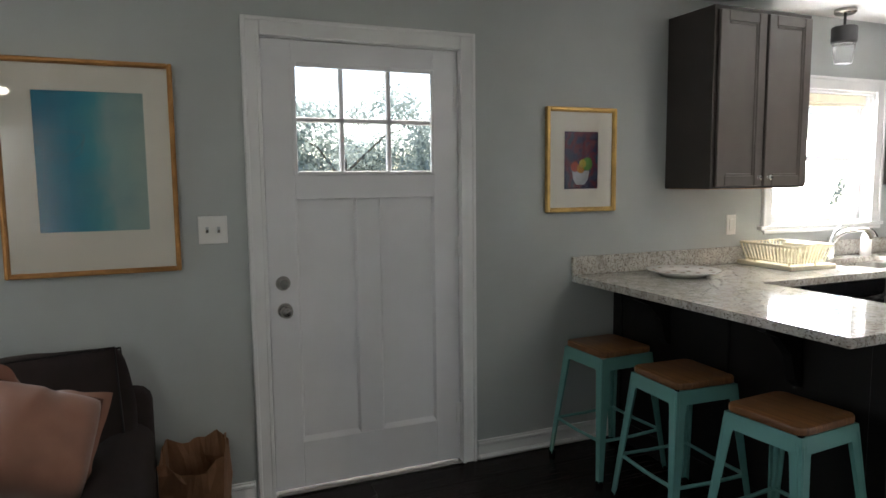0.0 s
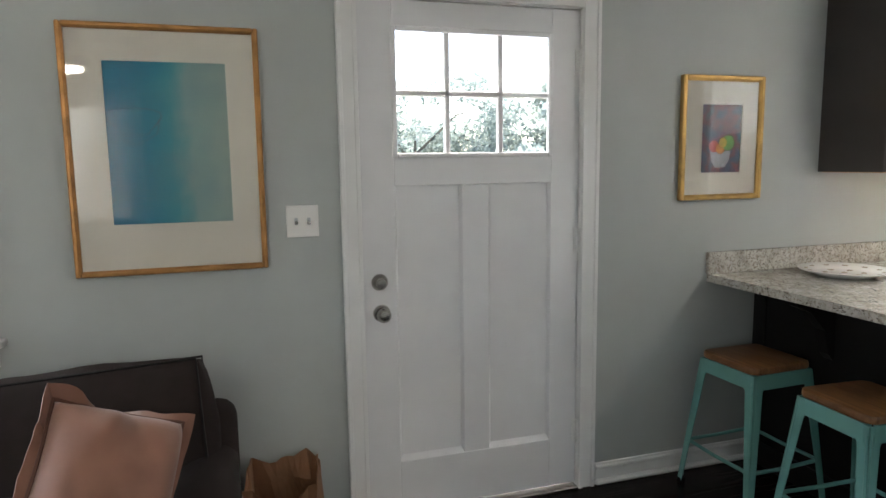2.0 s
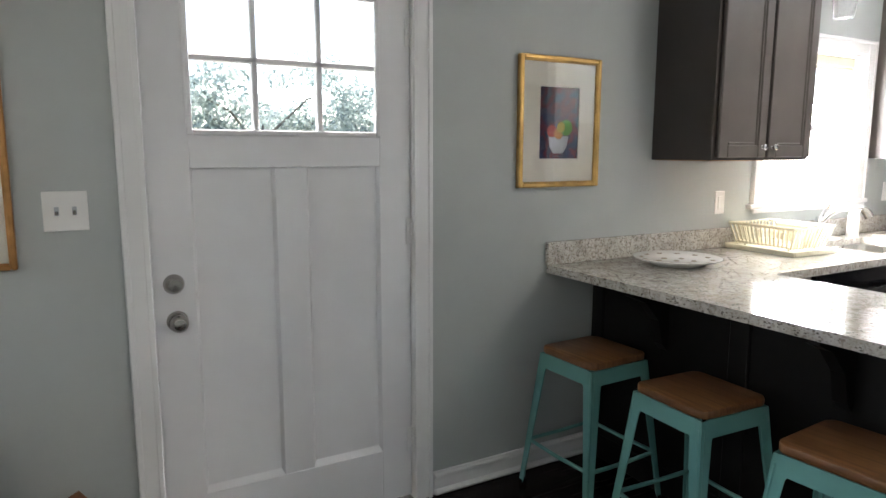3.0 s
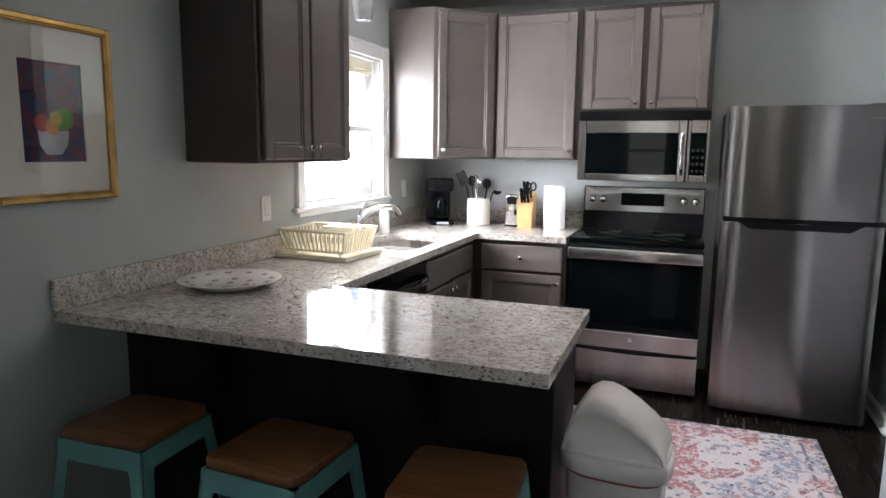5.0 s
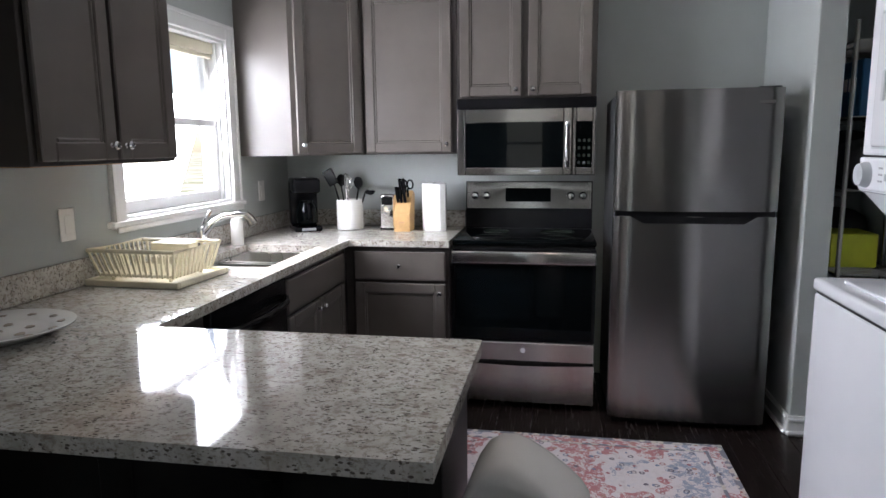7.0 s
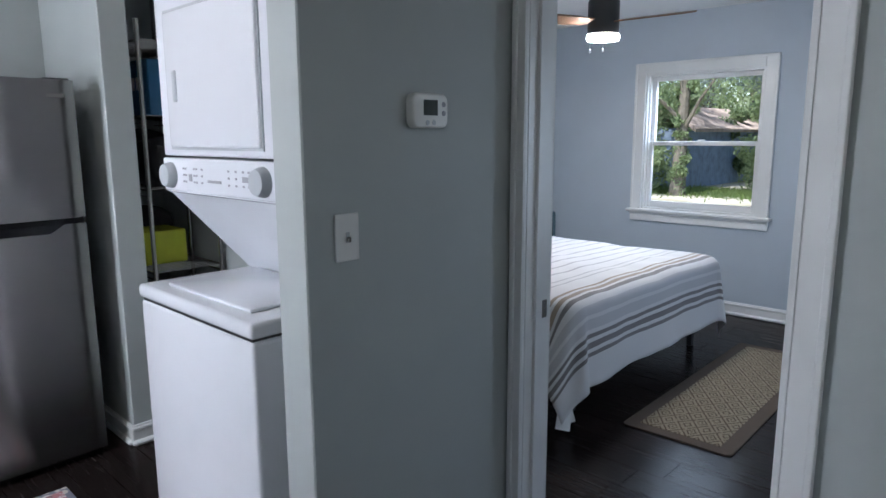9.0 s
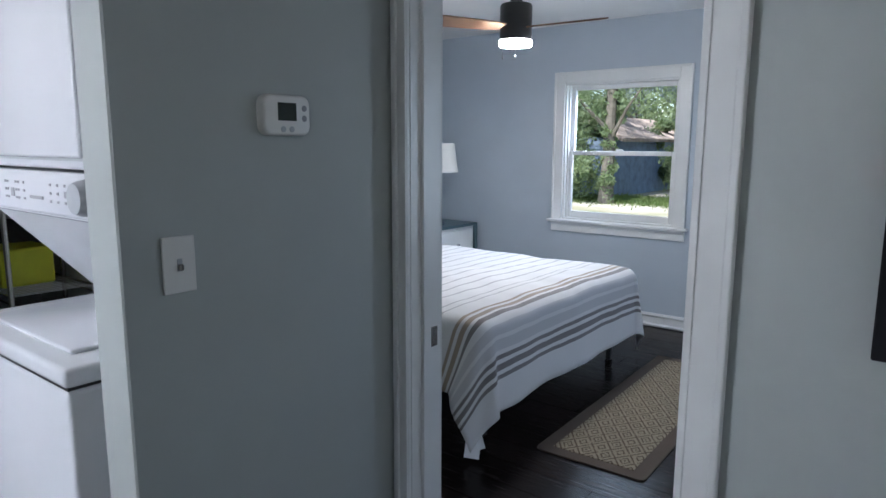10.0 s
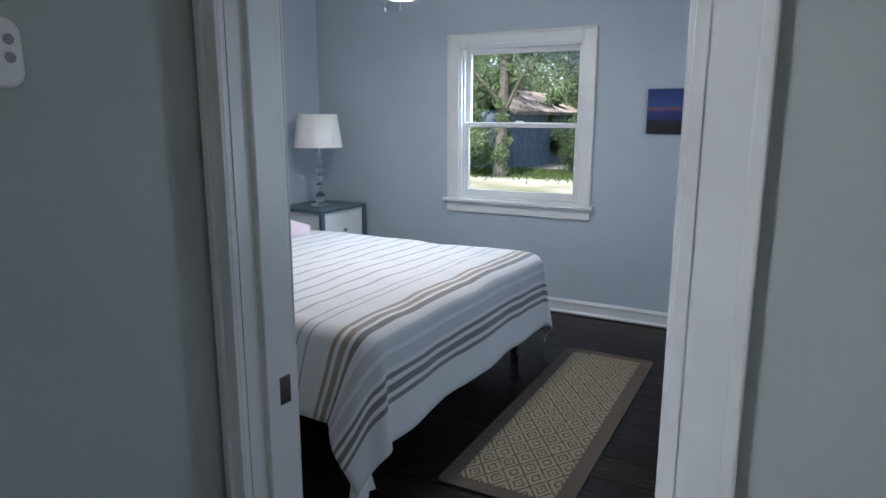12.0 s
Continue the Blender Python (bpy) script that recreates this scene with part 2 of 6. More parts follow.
SEATWOOD = wood("oiled_elm_seat", (0.15, 0.062, 0.022), (0.33, 0.155, 0.06), 0.38, 14, 1)
BLADE = wood("walnut_fan_blade", (0.14, 0.07, 0.035), (0.24, 0.13, 0.07), 0.4, 2, 14)


def teal_painting():
    m = Mat("teal_abstract_paint", 0.7)
    x, y, z = m.sep(m.coords("Object"))
    f = m.math("ADD", m.math("MULTIPLY", m.math("ADD", x, 0.19), 2.6), m.math("MULTIPLY", m.math("SUBTRACT", m.noise(5, 4), 0.5), 0.5))
    c = m.ramp(f, [(0.0, (0.006, 0.17, 0.30)), (0.35, (0.010, 0.27, 0.39)), (0.52, (0.06, 0.34, 0.40)), (0.70, (0.28, 0.45, 0.43)), (1.0, (0.36, 0.47, 0.42))])
    d = m.ramp(m.noise(3.2, 3), [(0.45, (0, 0, 0)), (0.7, (1, 1, 1))])
    m.colour(m.mix(m.math("MULTIPLY", d, 0.35), c, (0.02, 0.14, 0.27)))
    m.bump(m.noise(40, 3), 0.2, 0.001)
    return m.m


def dark_painting():
    m = Mat("dark_still_life_paint", 0.7)
    c = m.ramp(m.noise(14, 3), [(0.34, (0.012, 0.035, 0.10)), (0.45, (0.04, 0.02, 0.07)), (0.53, (0.17, 0.016, 0.028)), (0.60, (0.03, 0.03, 0.08)), (0.7, (0.03, 0.10, 0.13))])
    m.colour(c)
    m.bump(m.noise(60, 3), 0.3, 0.001)
    return m.m


def stripe_canvas():
    m = Mat("banded_canvas_paint", 0.6, Specular_IOR_Level=0.2)
    x, y, z = m.sep(m.coords("Object"))
    f = m.math("ADD", z, m.math("MULTIPLY", m.math("SUBTRACT", m.noise(9, 3, 0.6, m.scaled(m.coords("Object"), 1, 1, 4)), 0.5), 0.012))
    k, r, g, o = (0.006, 0.006, 0.008), (0.45, 0.02, 0.012), (0.16, 0.34, 0.02), (0.48, 0.22, 0.02)
    y2 = (0.30, 0.27, 0.03)
    st = [(0.0, k), (0.305, r), (0.338, k), (0.346, r), (0.356, k), (0.364, r), (0.382, o), (0.388, k), (0.392, o), (0.400, y2), (0.404, k), (0.408, y2), (0.416, o), (0.421, g), (0.436, k), (0.440, g), (0.448, r), (0.462, k), (0.480, r), (0.500, k)]
    fleck = m.ramp(m.noise(30, 4, 0.7, m.scaled(m.coords("Object"), 0.6, 1, 7)), [(0.36, (1, 1, 1)), (0.42, (0, 0, 0))])
    m.colour(m.mix(fleck, m.ramp(f, st, "CONSTANT"), k))
    m.bump(m.noise(50, 3), 0.3, 0.001)
    return m.m


def sunset_canvas():
    m = Mat("blue_dusk_canvas", 0.5)
    x, y, z = m.sep(m.coords("Object"))
    f = m.math("ADD", m.math("MULTIPLY", z, 3.6), m.math("MULTIPLY", m.math("SUBTRACT", m.noise(12, 3), 0.5), 0.08))
    m.colour(m.ramp(f, [(0.0, (0.003, 0.003, 0.005)), (0.28, (0.004, 0.005, 0.012)), (0.34, (0.012, 0.02, 0.11)), (0.5, (0.02, 0.03, 0.16)), (0.57, (0.22, 0.09, 0.13)), (0.64, (0.03, 0.07, 0.24)), (1.0, (0.006, 0.03, 0.17))]))
    return m.m


def coverlet():
    """White cotton with woven bands; the first UV axis runs from the foot's hem to the head, in units of 2.6 m."""
    m = Mat("striped_cotton_coverlet", 0.9, Sheen_Weight=0.2)
    u, v, w = m.sep(m.coords("UV"))
    wh, dk, br, gy, lt = (0.64, 0.62, 0.61), (0.19, 0.17, 0.165), (0.30, 0.235, 0.18), (0.37, 0.35, 0.355), (0.50, 0.485, 0.49)
    edges = [(0, wh), (0.15, dk), (0.172, wh), (0.192, dk), (0.214, wh), (0.234, dk), (0.256, wh), (0.28, lt), (0.33, wh), (0.35, lt), (0.40, wh),
             (0.445, dk), (0.470, wh), (0.492, br), (0.522, wh), (0.542, br), (0.565, wh), (0.675, gy), (0.688, wh), (0.725, gy), (0.738, wh)]
    c = m.ramp(m.math("MULTIPLY", u, 1.0), [(p / 1.0 * (1 / 2.6), q) for p, q in edges], "CONSTANT")
    fr = m.math("FRACT", m.math("MULTIPLY", u, 2.6 / 0.105))
    far = m.math("MULTIPLY", m.math("GREATER_THAN", u, 0.785 / 2.6), m.math("LESS_THAN", fr, 0.17))
    m.colour(m.mix(far, c, gy))
    uv2 = m.scaled(m.coords("UV"), 900, 700, 1)
    m.bump(m.noise(1, 2, 0.5, uv2), 0.35, 0.001)
    return m.m


def lattice_rug():
    """Tan flat weave with brown diamonds, in metres on the object's own axes."""
    m = Mat("lattice_flat_weave", 0.95)
    x, y, z = m.sep(m.coords("Object"))
    a = m.math("ABSOLUTE", m.math("SUBTRACT", m.math("FRACT", m.math("MULTIPLY", x, 1 / 0.094)), 0.5))
    b = m.math("ABSOLUTE", m.math("SUBTRACT", m.math("FRACT", m.math("MULTIPLY", y, 1 / 0.135)), 0.5))
    d = m.math("ADD", a, b)
    l1 = m.math("LESS_THAN", m.math("ABSOLUTE", m.math("SUBTRACT", d, 0.5)), 0.055)
    l2 = m.math("LESS_THAN", m.math("ABSOLUTE", m.math("SUBTRACT", d, 0.24)), 0.05)
    l3 = m.math("LESS_THAN", m.math("ABSOLUTE", m.math("SUBTRACT", d, 0.80)), 0.05)
    l4 = m.math("LESS_THAN", d, 0.07)
    al = m.math("MAXIMUM", m.math("MAXIMUM", l1, l2), m.math("MAXIMUM", l3, l4))
    n = m.noise(70, 2)
    al = m.math("MULTIPLY", al, m.math("GREATER_THAN", n, 0.38))
    base = m.ramp(m.noise(160, 2), [(0.3, (0.20, 0.162, 0.108)), (0.7, (0.275, 0.23, 0.16))])
    m.colour(m.mix(al, base, (0.085, 0.057, 0.034)))
    m.bump(m.noise(300, 2), 0.6, 0.002)
    return m.m


def faded_rug():
    m = Mat("faded_oriental_pile", 0.95)
    v = m.scaled(m.coords(), 1, 1, 0)
    big, mid, fine = m.noise(2.4, 3, 0.6, v), m.noise(26, 4, 0.7, v), m.noise(70, 3, 0.65, v)
    base = m.ramp(mid, [(0.3, (0.55, 0.48, 0.49)), (0.5, (0.66, 0.60, 0.61)), (0.7, (0.58, 0.54, 0.58))])
    warm = m.math("MULTIPLY", m.math("GREATER_THAN", big, 0.53), m.math("GREATER_THAN", m.math("ADD", mid, m.math("MULTIPLY", fine, 0.5)), 0.72))
    cool = m.math("MULTIPLY", m.math("LESS_THAN", big, 0.46), m.math("GREATER_THAN", m.math("ADD", mid, m.math("MULTIPLY", fine, 0.5)), 0.74))
    c = m.mix(m.math("MULTIPLY", warm, 0.8), base, (0.38, 0.085, 0.09))
    c = m.mix(m.math("MULTIPLY", cool, 0.7), c, (0.15, 0.20, 0.31))
    vo, ids = m.voronoi(25, v), m.sep(m.voronoi(25, v, "Color"))
    ring = m.math("LESS_THAN", m.math("ABSOLUTE", m.math("SUBTRACT", m.math("ADD", vo, m.math("MULTIPLY", fine, 0.2)), 0.36)), 0.07)
    core = m.math("LESS_THAN", m.math("ADD", vo, m.math("MULTIPLY", fine, 0.2)), 0.20)
    some = m.math("GREATER_THAN", ids[0], 0.28)
    pick = m.ramp(ids[1], [(0.0, (0.30, 0.10, 0.12)), (0.35, (0.10, 0.08, 0.11)), (0.6, (0.13, 0.17, 0.27)), (0.85, (0.40, 0.22, 0.18))], "CONSTANT")
    c = m.mix(m.math("MULTIPLY", m.math("MULTIPLY", ring, some), 0.92), c, pick)
    c = m.mix(m.math("MULTIPLY", m.math("MULTIPLY", core, some), 0.6), c, (0.36, 0.16, 0.15))
    m.colour(m.mix(m.ramp(fine, [(0.56, (0, 0, 0)), (0.64, grey(0.55))]), c, (0.60, 0.55, 0.56)))
    m.bump(m.noise(350, 2), 0.5, 0.002)
    return m.m


def rug_border_mat():
    m = Mat("faded_border_pile", 0.95)
    vo = m.voronoi(26)
    c = m.ramp(vo, [(0.18, (0.30, 0.11, 0.09)), (0.26, (0.55, 0.50, 0.44)), (0.5, (0.60, 0.55, 0.50)), (0.58, (0.20, 0.20, 0.24))])
    m.colour(c)
    m.bump(m.noise(350, 2), 0.5, 0.002)
    return m.m


RUGBROWN = varied("brown_rug_binding", (0.085, 0.062, 0.045), 0.95, 0.1, 8, 400, 0.5, 0.001)


def leaf_mat(name, a, b, through_col=(0.26, 0.33, 0.13)):
    """Thin leaves: part of the light goes through."""
    m = Mat(name, 0.5)
    c = m.ramp(m.noise(1.7, 3), [(0.3, a), (0.7, b)])
    m.colour(c)
    tr, mx = m.n.new("ShaderNodeBsdfTranslucent"), m.n.new("ShaderNodeMixShader")
    mx.inputs[0].default_value = 0.55
    m.l.new(m.mix(0.5, c, through_col), tr.inputs[0])
    m.l.new(m.p.outputs[0], mx.inputs[1])
    m.l.new(tr.outputs[0], mx.inputs[2])
    m.l.new(mx.outputs[0], m.n["Material Output"].inputs[0])
    return m.m


LEAF = leaf_mat("tree_leaves", (0.16, 0.22, 0.11), (0.31, 0.38, 0.21))
# Paled toward grey: haze and glare are put into the leaf colour.
LEAF2 = leaf_mat("hazy_grey_green_leaves", (0.16, 0.20, 0.17), (0.30, 0.35, 0.32), (0.34, 0.39, 0.37))
GRASS = leaf_mat("grass_blades", (0.06, 0.11, 0.025), (0.16, 0.22, 0.06))
BARK = varied("tree_bark", (0.13, 0.115, 0.09), 0.9, 0.3, 6, 14, 0.8, 0.03)
# Darkened blue: dappled tree shade is put into the board colour.
SHEDWOOD = varied("weathered_blue_boards_shaded", (0.17, 0.225, 0.31), 0.8, 0.25, 3, 20, 0.4, 0.006)
SHEDROOF = varied("rusty_roof_sheet", (0.30, 0.24, 0.20), 0.7, 0.4, 2, 12, 0.3, 0.01)


def ground_mat():
    m = Mat("yard_ground", 0.95)
    g = m.ramp(m.noise(0.35, 4), [(0.36, (0.20, 0.22, 0.10)), (0.45, (0.36, 0.33, 0.23)), (0.54, (0.50, 0.46, 0.38))])
    m.colour(m.mix(m.math("MULTIPLY", m.noise(14, 4), 0.6), g, (0.26, 0.24, 0.15)))
    m.bump(m.noise(20, 4), 0.6, 0.03)
    return m.m


GROUND = ground_mat()

# ---- mesh tools ----


class B:
    """A mesh under construction, in the metres of its thing."""

    def __init__(self):
        self.b = bmesh.new()

    def box(self, x0, x1, y0, y1, z0, z1, bev=0.0, seg=1, m=None):
        r = bmesh.ops.create_cube(self.b, size=1.0)
        vs = r["verts"]
        t = Matrix.Translation(((x0 + x1) / 2, (y0 + y1) / 2, (z0 + z1) / 2)) @ Matrix.Diagonal((x1 - x0, y1 - y0, z1 - z0, 1))
        bmesh.ops.transform(self.b, matrix=(m @ t) if m is not None else t, verts=vs)
        if bev > 0:
            es = list({e for v in vs for e in v.link_edges})
            bmesh.ops.bevel(self.b, geom=es, offset=bev, segments=seg, affect="EDGES", clamp_overlap=True, profile=0.5)
        return self

    def lathe(self, prof, c=(0, 0, 0), n=24, m=None, cap=True):
        """Turns (radius, height) pairs round the z axis at c."""
        rings, new_v = [], []
        for r, z in prof:
            ring = []
            for i in range(n):
                a = 2 * math.pi * i / n
                p = Vector((r * math.cos(a), r * math.sin(a), z))
                if m is not None:
                    p = m @ p
                ring.append(self.b.verts.new(p + Vector(c)))
            rings.append(ring)
        for a, b in zip(rings, rings[1:]):
            for i in range(n):
                self.b.faces.new((a[i], a[(i + 1) % n], b[(i + 1) % n], b[i]))
        if cap:
            if prof[0][0] > 1e-5:
                self.b.faces.new(rings[0][::-1])
            if prof[-1][0] > 1e-5:
                self.b.faces.new(rings[-1])
        return self

    def cyl(self, c, r, h, axis="z", n=20, r2=None, bev=0.0):
        m = {"z": None, "x": Matrix.Rotation(radians(90), 4, "Y"), "y": Matrix.Rotation(radians(-90), 4, "X")}[axis]
        q = r if r2 is None else r2
        prof = [(r - bev, 0), (r, bev), (q, h - bev), (q - bev, h)] if bev else [(r, 0), (q, h)]
        return self.lathe(prof, c, n, m)

    def tube(self, pts, r, n=8, closed=False):
        pts = [Vector(p) for p in pts]
        rings = []
        k = len(pts)
        side = None
        for i, p in enumerate(pts):
            if closed:
                d = pts[(i + 1) % k] - pts[i - 1]
            else:
                d = pts[min(i + 1, k - 1)] - pts[max(i - 1, 0)]
            d.normalize()
            if side is None:
                side = d.cross(Vector((0, 0, 1)) if abs(d.z) < 0.9 else Vector((1, 0, 0))).normalized()
            side = (side - d * side.dot(d)).normalized()
            up = d.cross(side)
            rr = r[i] if isinstance(r, (list, tuple)) else r
            rings.append([self.b.verts.new(p + rr * (math.cos(2 * math.pi * j / n) * side + math.sin(2 * math.pi * j / n) * up)) for j in range(n)])
        pairs = list(zip(rings, rings[1:])) + ([(rings[-1], rings[0])] if closed else [])
        for a, b in pairs:
            for j in range(n):
                self.b.faces.new((a[j], a[(j + 1) % n], b[(j + 1) % n], b[j]))
        if not closed:
            self.b.faces.new(rings[0][::-1])
            self.b.faces.new(rings[-1])
        return self

    def poly(self, pts, depth):
        """A prism: the outline moved by the vector depth."""
        d = Vector(depth)
        a = [self.b.verts.new(Vector(p)) for p in pts]
        b = [self.b.verts.new(Vector(p) + d) for p in pts]
        n = len(a)
        self.b.faces.new(a[::-1])
        self.b.faces.new(b)
        for i in range(n):
            self.b.faces.new((a[i], a[(i + 1) % n], b[(i + 1) % n], b[i]))
        return self

    def rim(self, x0, x1, z0, z1, w, y0, y1, bev=0.003, wt=None, wb=None):
        """A mitred-looking frame in the x-z plane, of bar width w, between y0 and y1."""
        wt, wb = wt or w, wb or w
        self.box(x0, x0 + w, y0, y1, z0, z1, bev)
        self.box(x1 - w, x1, y0, y1, z0, z1, bev)
        self.box(x0 + w, x1 - w, y0, y1, z1 - wt, z1, bev)
        self.box(x0 + w, x1 - w, y0, y1, z0, z0 + wb, bev)
        return self

    def done(self, name, mat, parent=None, smooth=False, m=None, angle=35):
        bmesh.ops.recalc_face_normals(self.b, faces=self.b.faces)
        d = bpy.data.meshes.new(name)
        self.b.to_mesh(d)
        self.b.free()
        d.materials.append(mat)
        if smooth:
            for p in d.polygons:
                p.use_smooth = True
            d.set_sharp_from_angle(angle=radians(angle))
        o = new(name, d)
        if parent is not None:
            o.parent = parent
        if m is not None:
            o.matrix_basis = m
        return o


def thing(name, label, category, m=None, group="", kind=""):
    o = new(name)
    o.empty_display_size = 0.1
    if m is not None:
        o.matrix_basis = m
    return tagged(o, label, category, group, kind)


def struct(o, label, category="structure"):
    return tagged(o, label, category, "", "structure")

# ---- setting ----
NW, EW, SW, CZ = 3.07, 5.42, -0.34, 2.40  # living and kitchen: north, east and south wall faces, ceiling
BS, BE, BW = -4.0, 5.64, 1.2  # bedroom: south, east, west wall faces
LW = -3.0  # living room's west wall face
TX, TY = 2.878, 0.435  # face and free end of the short wall by the laundry


def wall_with_holes(name, axis, a0, a1, p0, p1, holes, mat, label, z1=CZ):
    """A wall along axis from a0 to a1, between p0 and p1 across, with openings (a0, a1, z0, z1)."""
    b = B()

    def piece(u0, u1, z0, zz):
        if u1 - u0 > 1e-4 and zz - z0 > 1e-4:
            if axis == "x":
                b.box(u0, u1, p0, p1, z0, zz)
            else:
                b.box(p0, p1, u0, u1, z0, zz)

    at = a0
    for h0, h1, z0, zz in sorted(holes):
        piece(at, h0, -0.05, z1)
        piece(h0, h1, -0.05, z0)
        piece(h0, h1, zz, z1)
        at = h1
    piece(at, a1, -0.05, z1)
    return struct(b.done(name, mat), label, "wall")


LIVWIN, KWIN, BWIN = (-1.42, -0.52, 0.875, 1.98), (3.765, 4.67, 1.125, 1.965), (3.325, 4.285, 0.80, 1.93)
wall_with_holes("wall_north", "x", LW - 0.15, BE + 0.15, NW, NW + 0.15, [LIVWIN, (0.755, 1.711, -0.02, 2.048), KWIN], WALL, "pale blue-grey painted plaster wall with door and windows")
wall_with_holes("wall_east", "y", SW - 0.12, NW, EW, EW + 0.37, [], WALL, "pale blue-grey painted kitchen wall behind the appliances")
BACKWIN = (-1.35, -0.45, 0.95, 1.95)
wall_with_holes("wall_south", "x", LW - 0.15, TX + 0.12, SW - 0.12, SW, [(2.05, 2.832, -0.02, 2.04), BACKWIN], WALL, "pale blue-grey painted wall with the bedroom doorway")
wall_with_holes("wall_west", "y", SW - 0.12, NW, LW - 0.15, LW, [(1.58, 2.32, 0.90, 2.0)], WALL, "plain blue-grey painted living room wall")
wall_with_holes("wall_laundry_back", "x", TX + 0.12, BE + 0.15, SW - 0.12, SW, [], WALL, "plain wall at the back of the laundry closet")
b = B().box(TX, TX + 0.122, SW, TY, -0.05, CZ, 0.004)
struct(b.done("wall_thermostat", WALL), "short blue-grey painted wall with a thermostat and switch", "wall")
b = B().box(4.653, EW, 0.094, 0.214, -0.05, CZ, 0.004)
struct(b.done("wall_stub", WALL), "short blue-grey painted wall beside the refrigerator", "wall")
wall_with_holes("wall_bedroom_south", "x", BW - 0.15, BE + 0.15, BS - 0.15, BS, [BWIN], LITWALL, "blue-grey bedroom wall with a window, light put into its paint")
wall_with_holes("wall_bedroom_east", "y", BS, SW - 0.12, BE, BE + 0.15, [], LITWALL, "blue-grey bedroom wall behind the bed head, light put into its paint")
wall_with_holes("wall_bedroom_west", "y", BS, SW - 0.12, BW - 0.15, BW, [(-2.86, -1.94, 0.80, 1.93)], LITWALL, "blue-grey bedroom wall with an added side window, light put into its paint")
b = B().box(LW - 0.15, BE + 0.15, SW - 0.12, NW + 0.15, CZ, CZ + 0.12)
struct(b.done("ceiling", CEIL), "flat white painted ceiling over living room and kitchen", "ceiling")
b = B().box(BW - 0.15, BE + 0.15, BS - 0.15, SW - 0.12, CZ, CZ + 0.12)
struct(b.done("ceiling_bedroom", CEIL), "flat white painted bedroom ceiling", "ceiling")
b = B().box(LW - 0.15, BE + 0.15, BS - 0.15, NW + 0.15, -0.25, -0.006)
floor_ob = struct(b.done("floor", SUBFLOOR), "dark brown wood plank floor", "floor")


def skirting(name, pts, h=0.10, label="white painted baseboard with a shoe moulding"):
    """Baseboard runs, each (x0, y0, x1, y1, nx, ny) along a wall face whose normal is n."""
    b = B()
    for x0, y0, x1, y1, nx, ny in pts:
        for t, z0, z1, bev in ((0.013, 0.0, h, 0.003), (0.019, h - 0.030, h - 0.008, 0.006), (0.028, 0.0, 0.026, 0.009)):
            xs, ys = sorted((x0, x1)), sorted((y0, y1))
            if nx:
                b.box(min(x0, x0 + nx * t), max(x0, x0 + nx * t), ys[0], ys[1], z0, z1, bev)
            else:
                b.box(xs[0], xs[1], min(y0, y0 + ny * t), max(y0, y0 + ny * t), z0, z1, bev)
    return struct(b.done(name, WHITE), label, "baseboard")


skirting("baseboard_north", [(LW, NW, 0.685, NW, 0, -1), (1.78, NW, 2.60, NW, 0, -1)])
skirting("baseboard_stub", [(4.653, 0.214, EW, 0.214, 0, 1), (4.653, 0.08, 4.653, 0.228, -1, 0)])
skirting("baseboard_south", [(LW, SW, 1.95, SW, 0, 1), (TX, SW, TX, TY, -1, 0)])
skirting("baseboard_bedroom", [(BW, BS, BE, BS, 0, 1), (BE, BS, BE, SW - 0.12, -1, 0), (BW, BS, BW, SW - 0.12, 1, 0)], 0.108)


def casing(b, x0, x1, z0, z1, y, out, w=0.075, t=0.018, wl=None, wr=None):
    """Door trim round an opening on a wall face at y, standing out by t along out."""
    wl, wr = wl or w, wr or w

    def bar(a0, a1, c0, c1, t0, t1, bev):
        ya, yb = sorted((y + out * t0, y + out * t1))
        b.box(a0, a1, ya, yb, c0, c1, bev, 2)
    bar(x0 - wl, x0, z0, z1 + w, -0.002, t, 0.005)
    bar(x1, x1 + wr, z0, z1 + w, -0.002, t, 0.005)
    bar(x0, x1, z1, z1 + w, -0.002, t, 0.005)
    e = 0.018
    bar(x0 - wl, x0 - wl + e, z0, z1 + w, t * 0.9, t + 0.008, 0.004)
    bar(x1 + wr - e, x1 + wr, z0, z1 + w, t * 0.9, t + 0.008, 0.004)
    bar(x0 - wl + e, x1 + wr - e, z1 + w - e, z1 + w, t * 0.9, t + 0.008, 0.004)
    bar(x0 - 0.016, x0, z0, z1, t * 0.9, t + 0.004, 0.002)
    bar(x1, x1 + 0.016, z0, z1, t * 0.9, t + 0.004, 0.002)


# front door's trim and jamb
b = B()
casing(b, 0.770, 1.696, 0.0, 2.040, NW, -1)
b.box(0.755, 0.771, NW - 0.001, NW + 0.15, 0, 2.048)
b.box(1.695, 1.711, NW - 0.001, NW + 0.15, 0, 2.048)
b.box(0.771, 1.695, NW - 0.001, NW + 0.15, 2.036, 2.048)
struct(b.done("trim_front_door", WHITE), "white painted moulded door casing", "door casing")
b = B()
casing(b, 2.058, 2.820, 0.0, 2.028, SW, 1, 0.080, wl=0.086, wr=0.048)
casing(b, 2.062, 2.820, 0.0, 2.028, SW - 0.12, -1, 0.075)
b.box(2.05, 2.064, SW - 0.12, SW + 0.001, 0, 2.04)
b.box(2.818, 2.832, SW - 0.12, SW + 0.001, 0, 2.04)
b.box(2.064, 2.818, SW - 0.12, SW + 0.001, 2.026, 2.04)
b.box(2.806, 2.819, SW - 0.075, SW - 0.040, 0, 2.028, 0.002)
b.box(2.063, 2.075, SW - 0.075, SW - 0.040, 0, 2.028, 0.002)
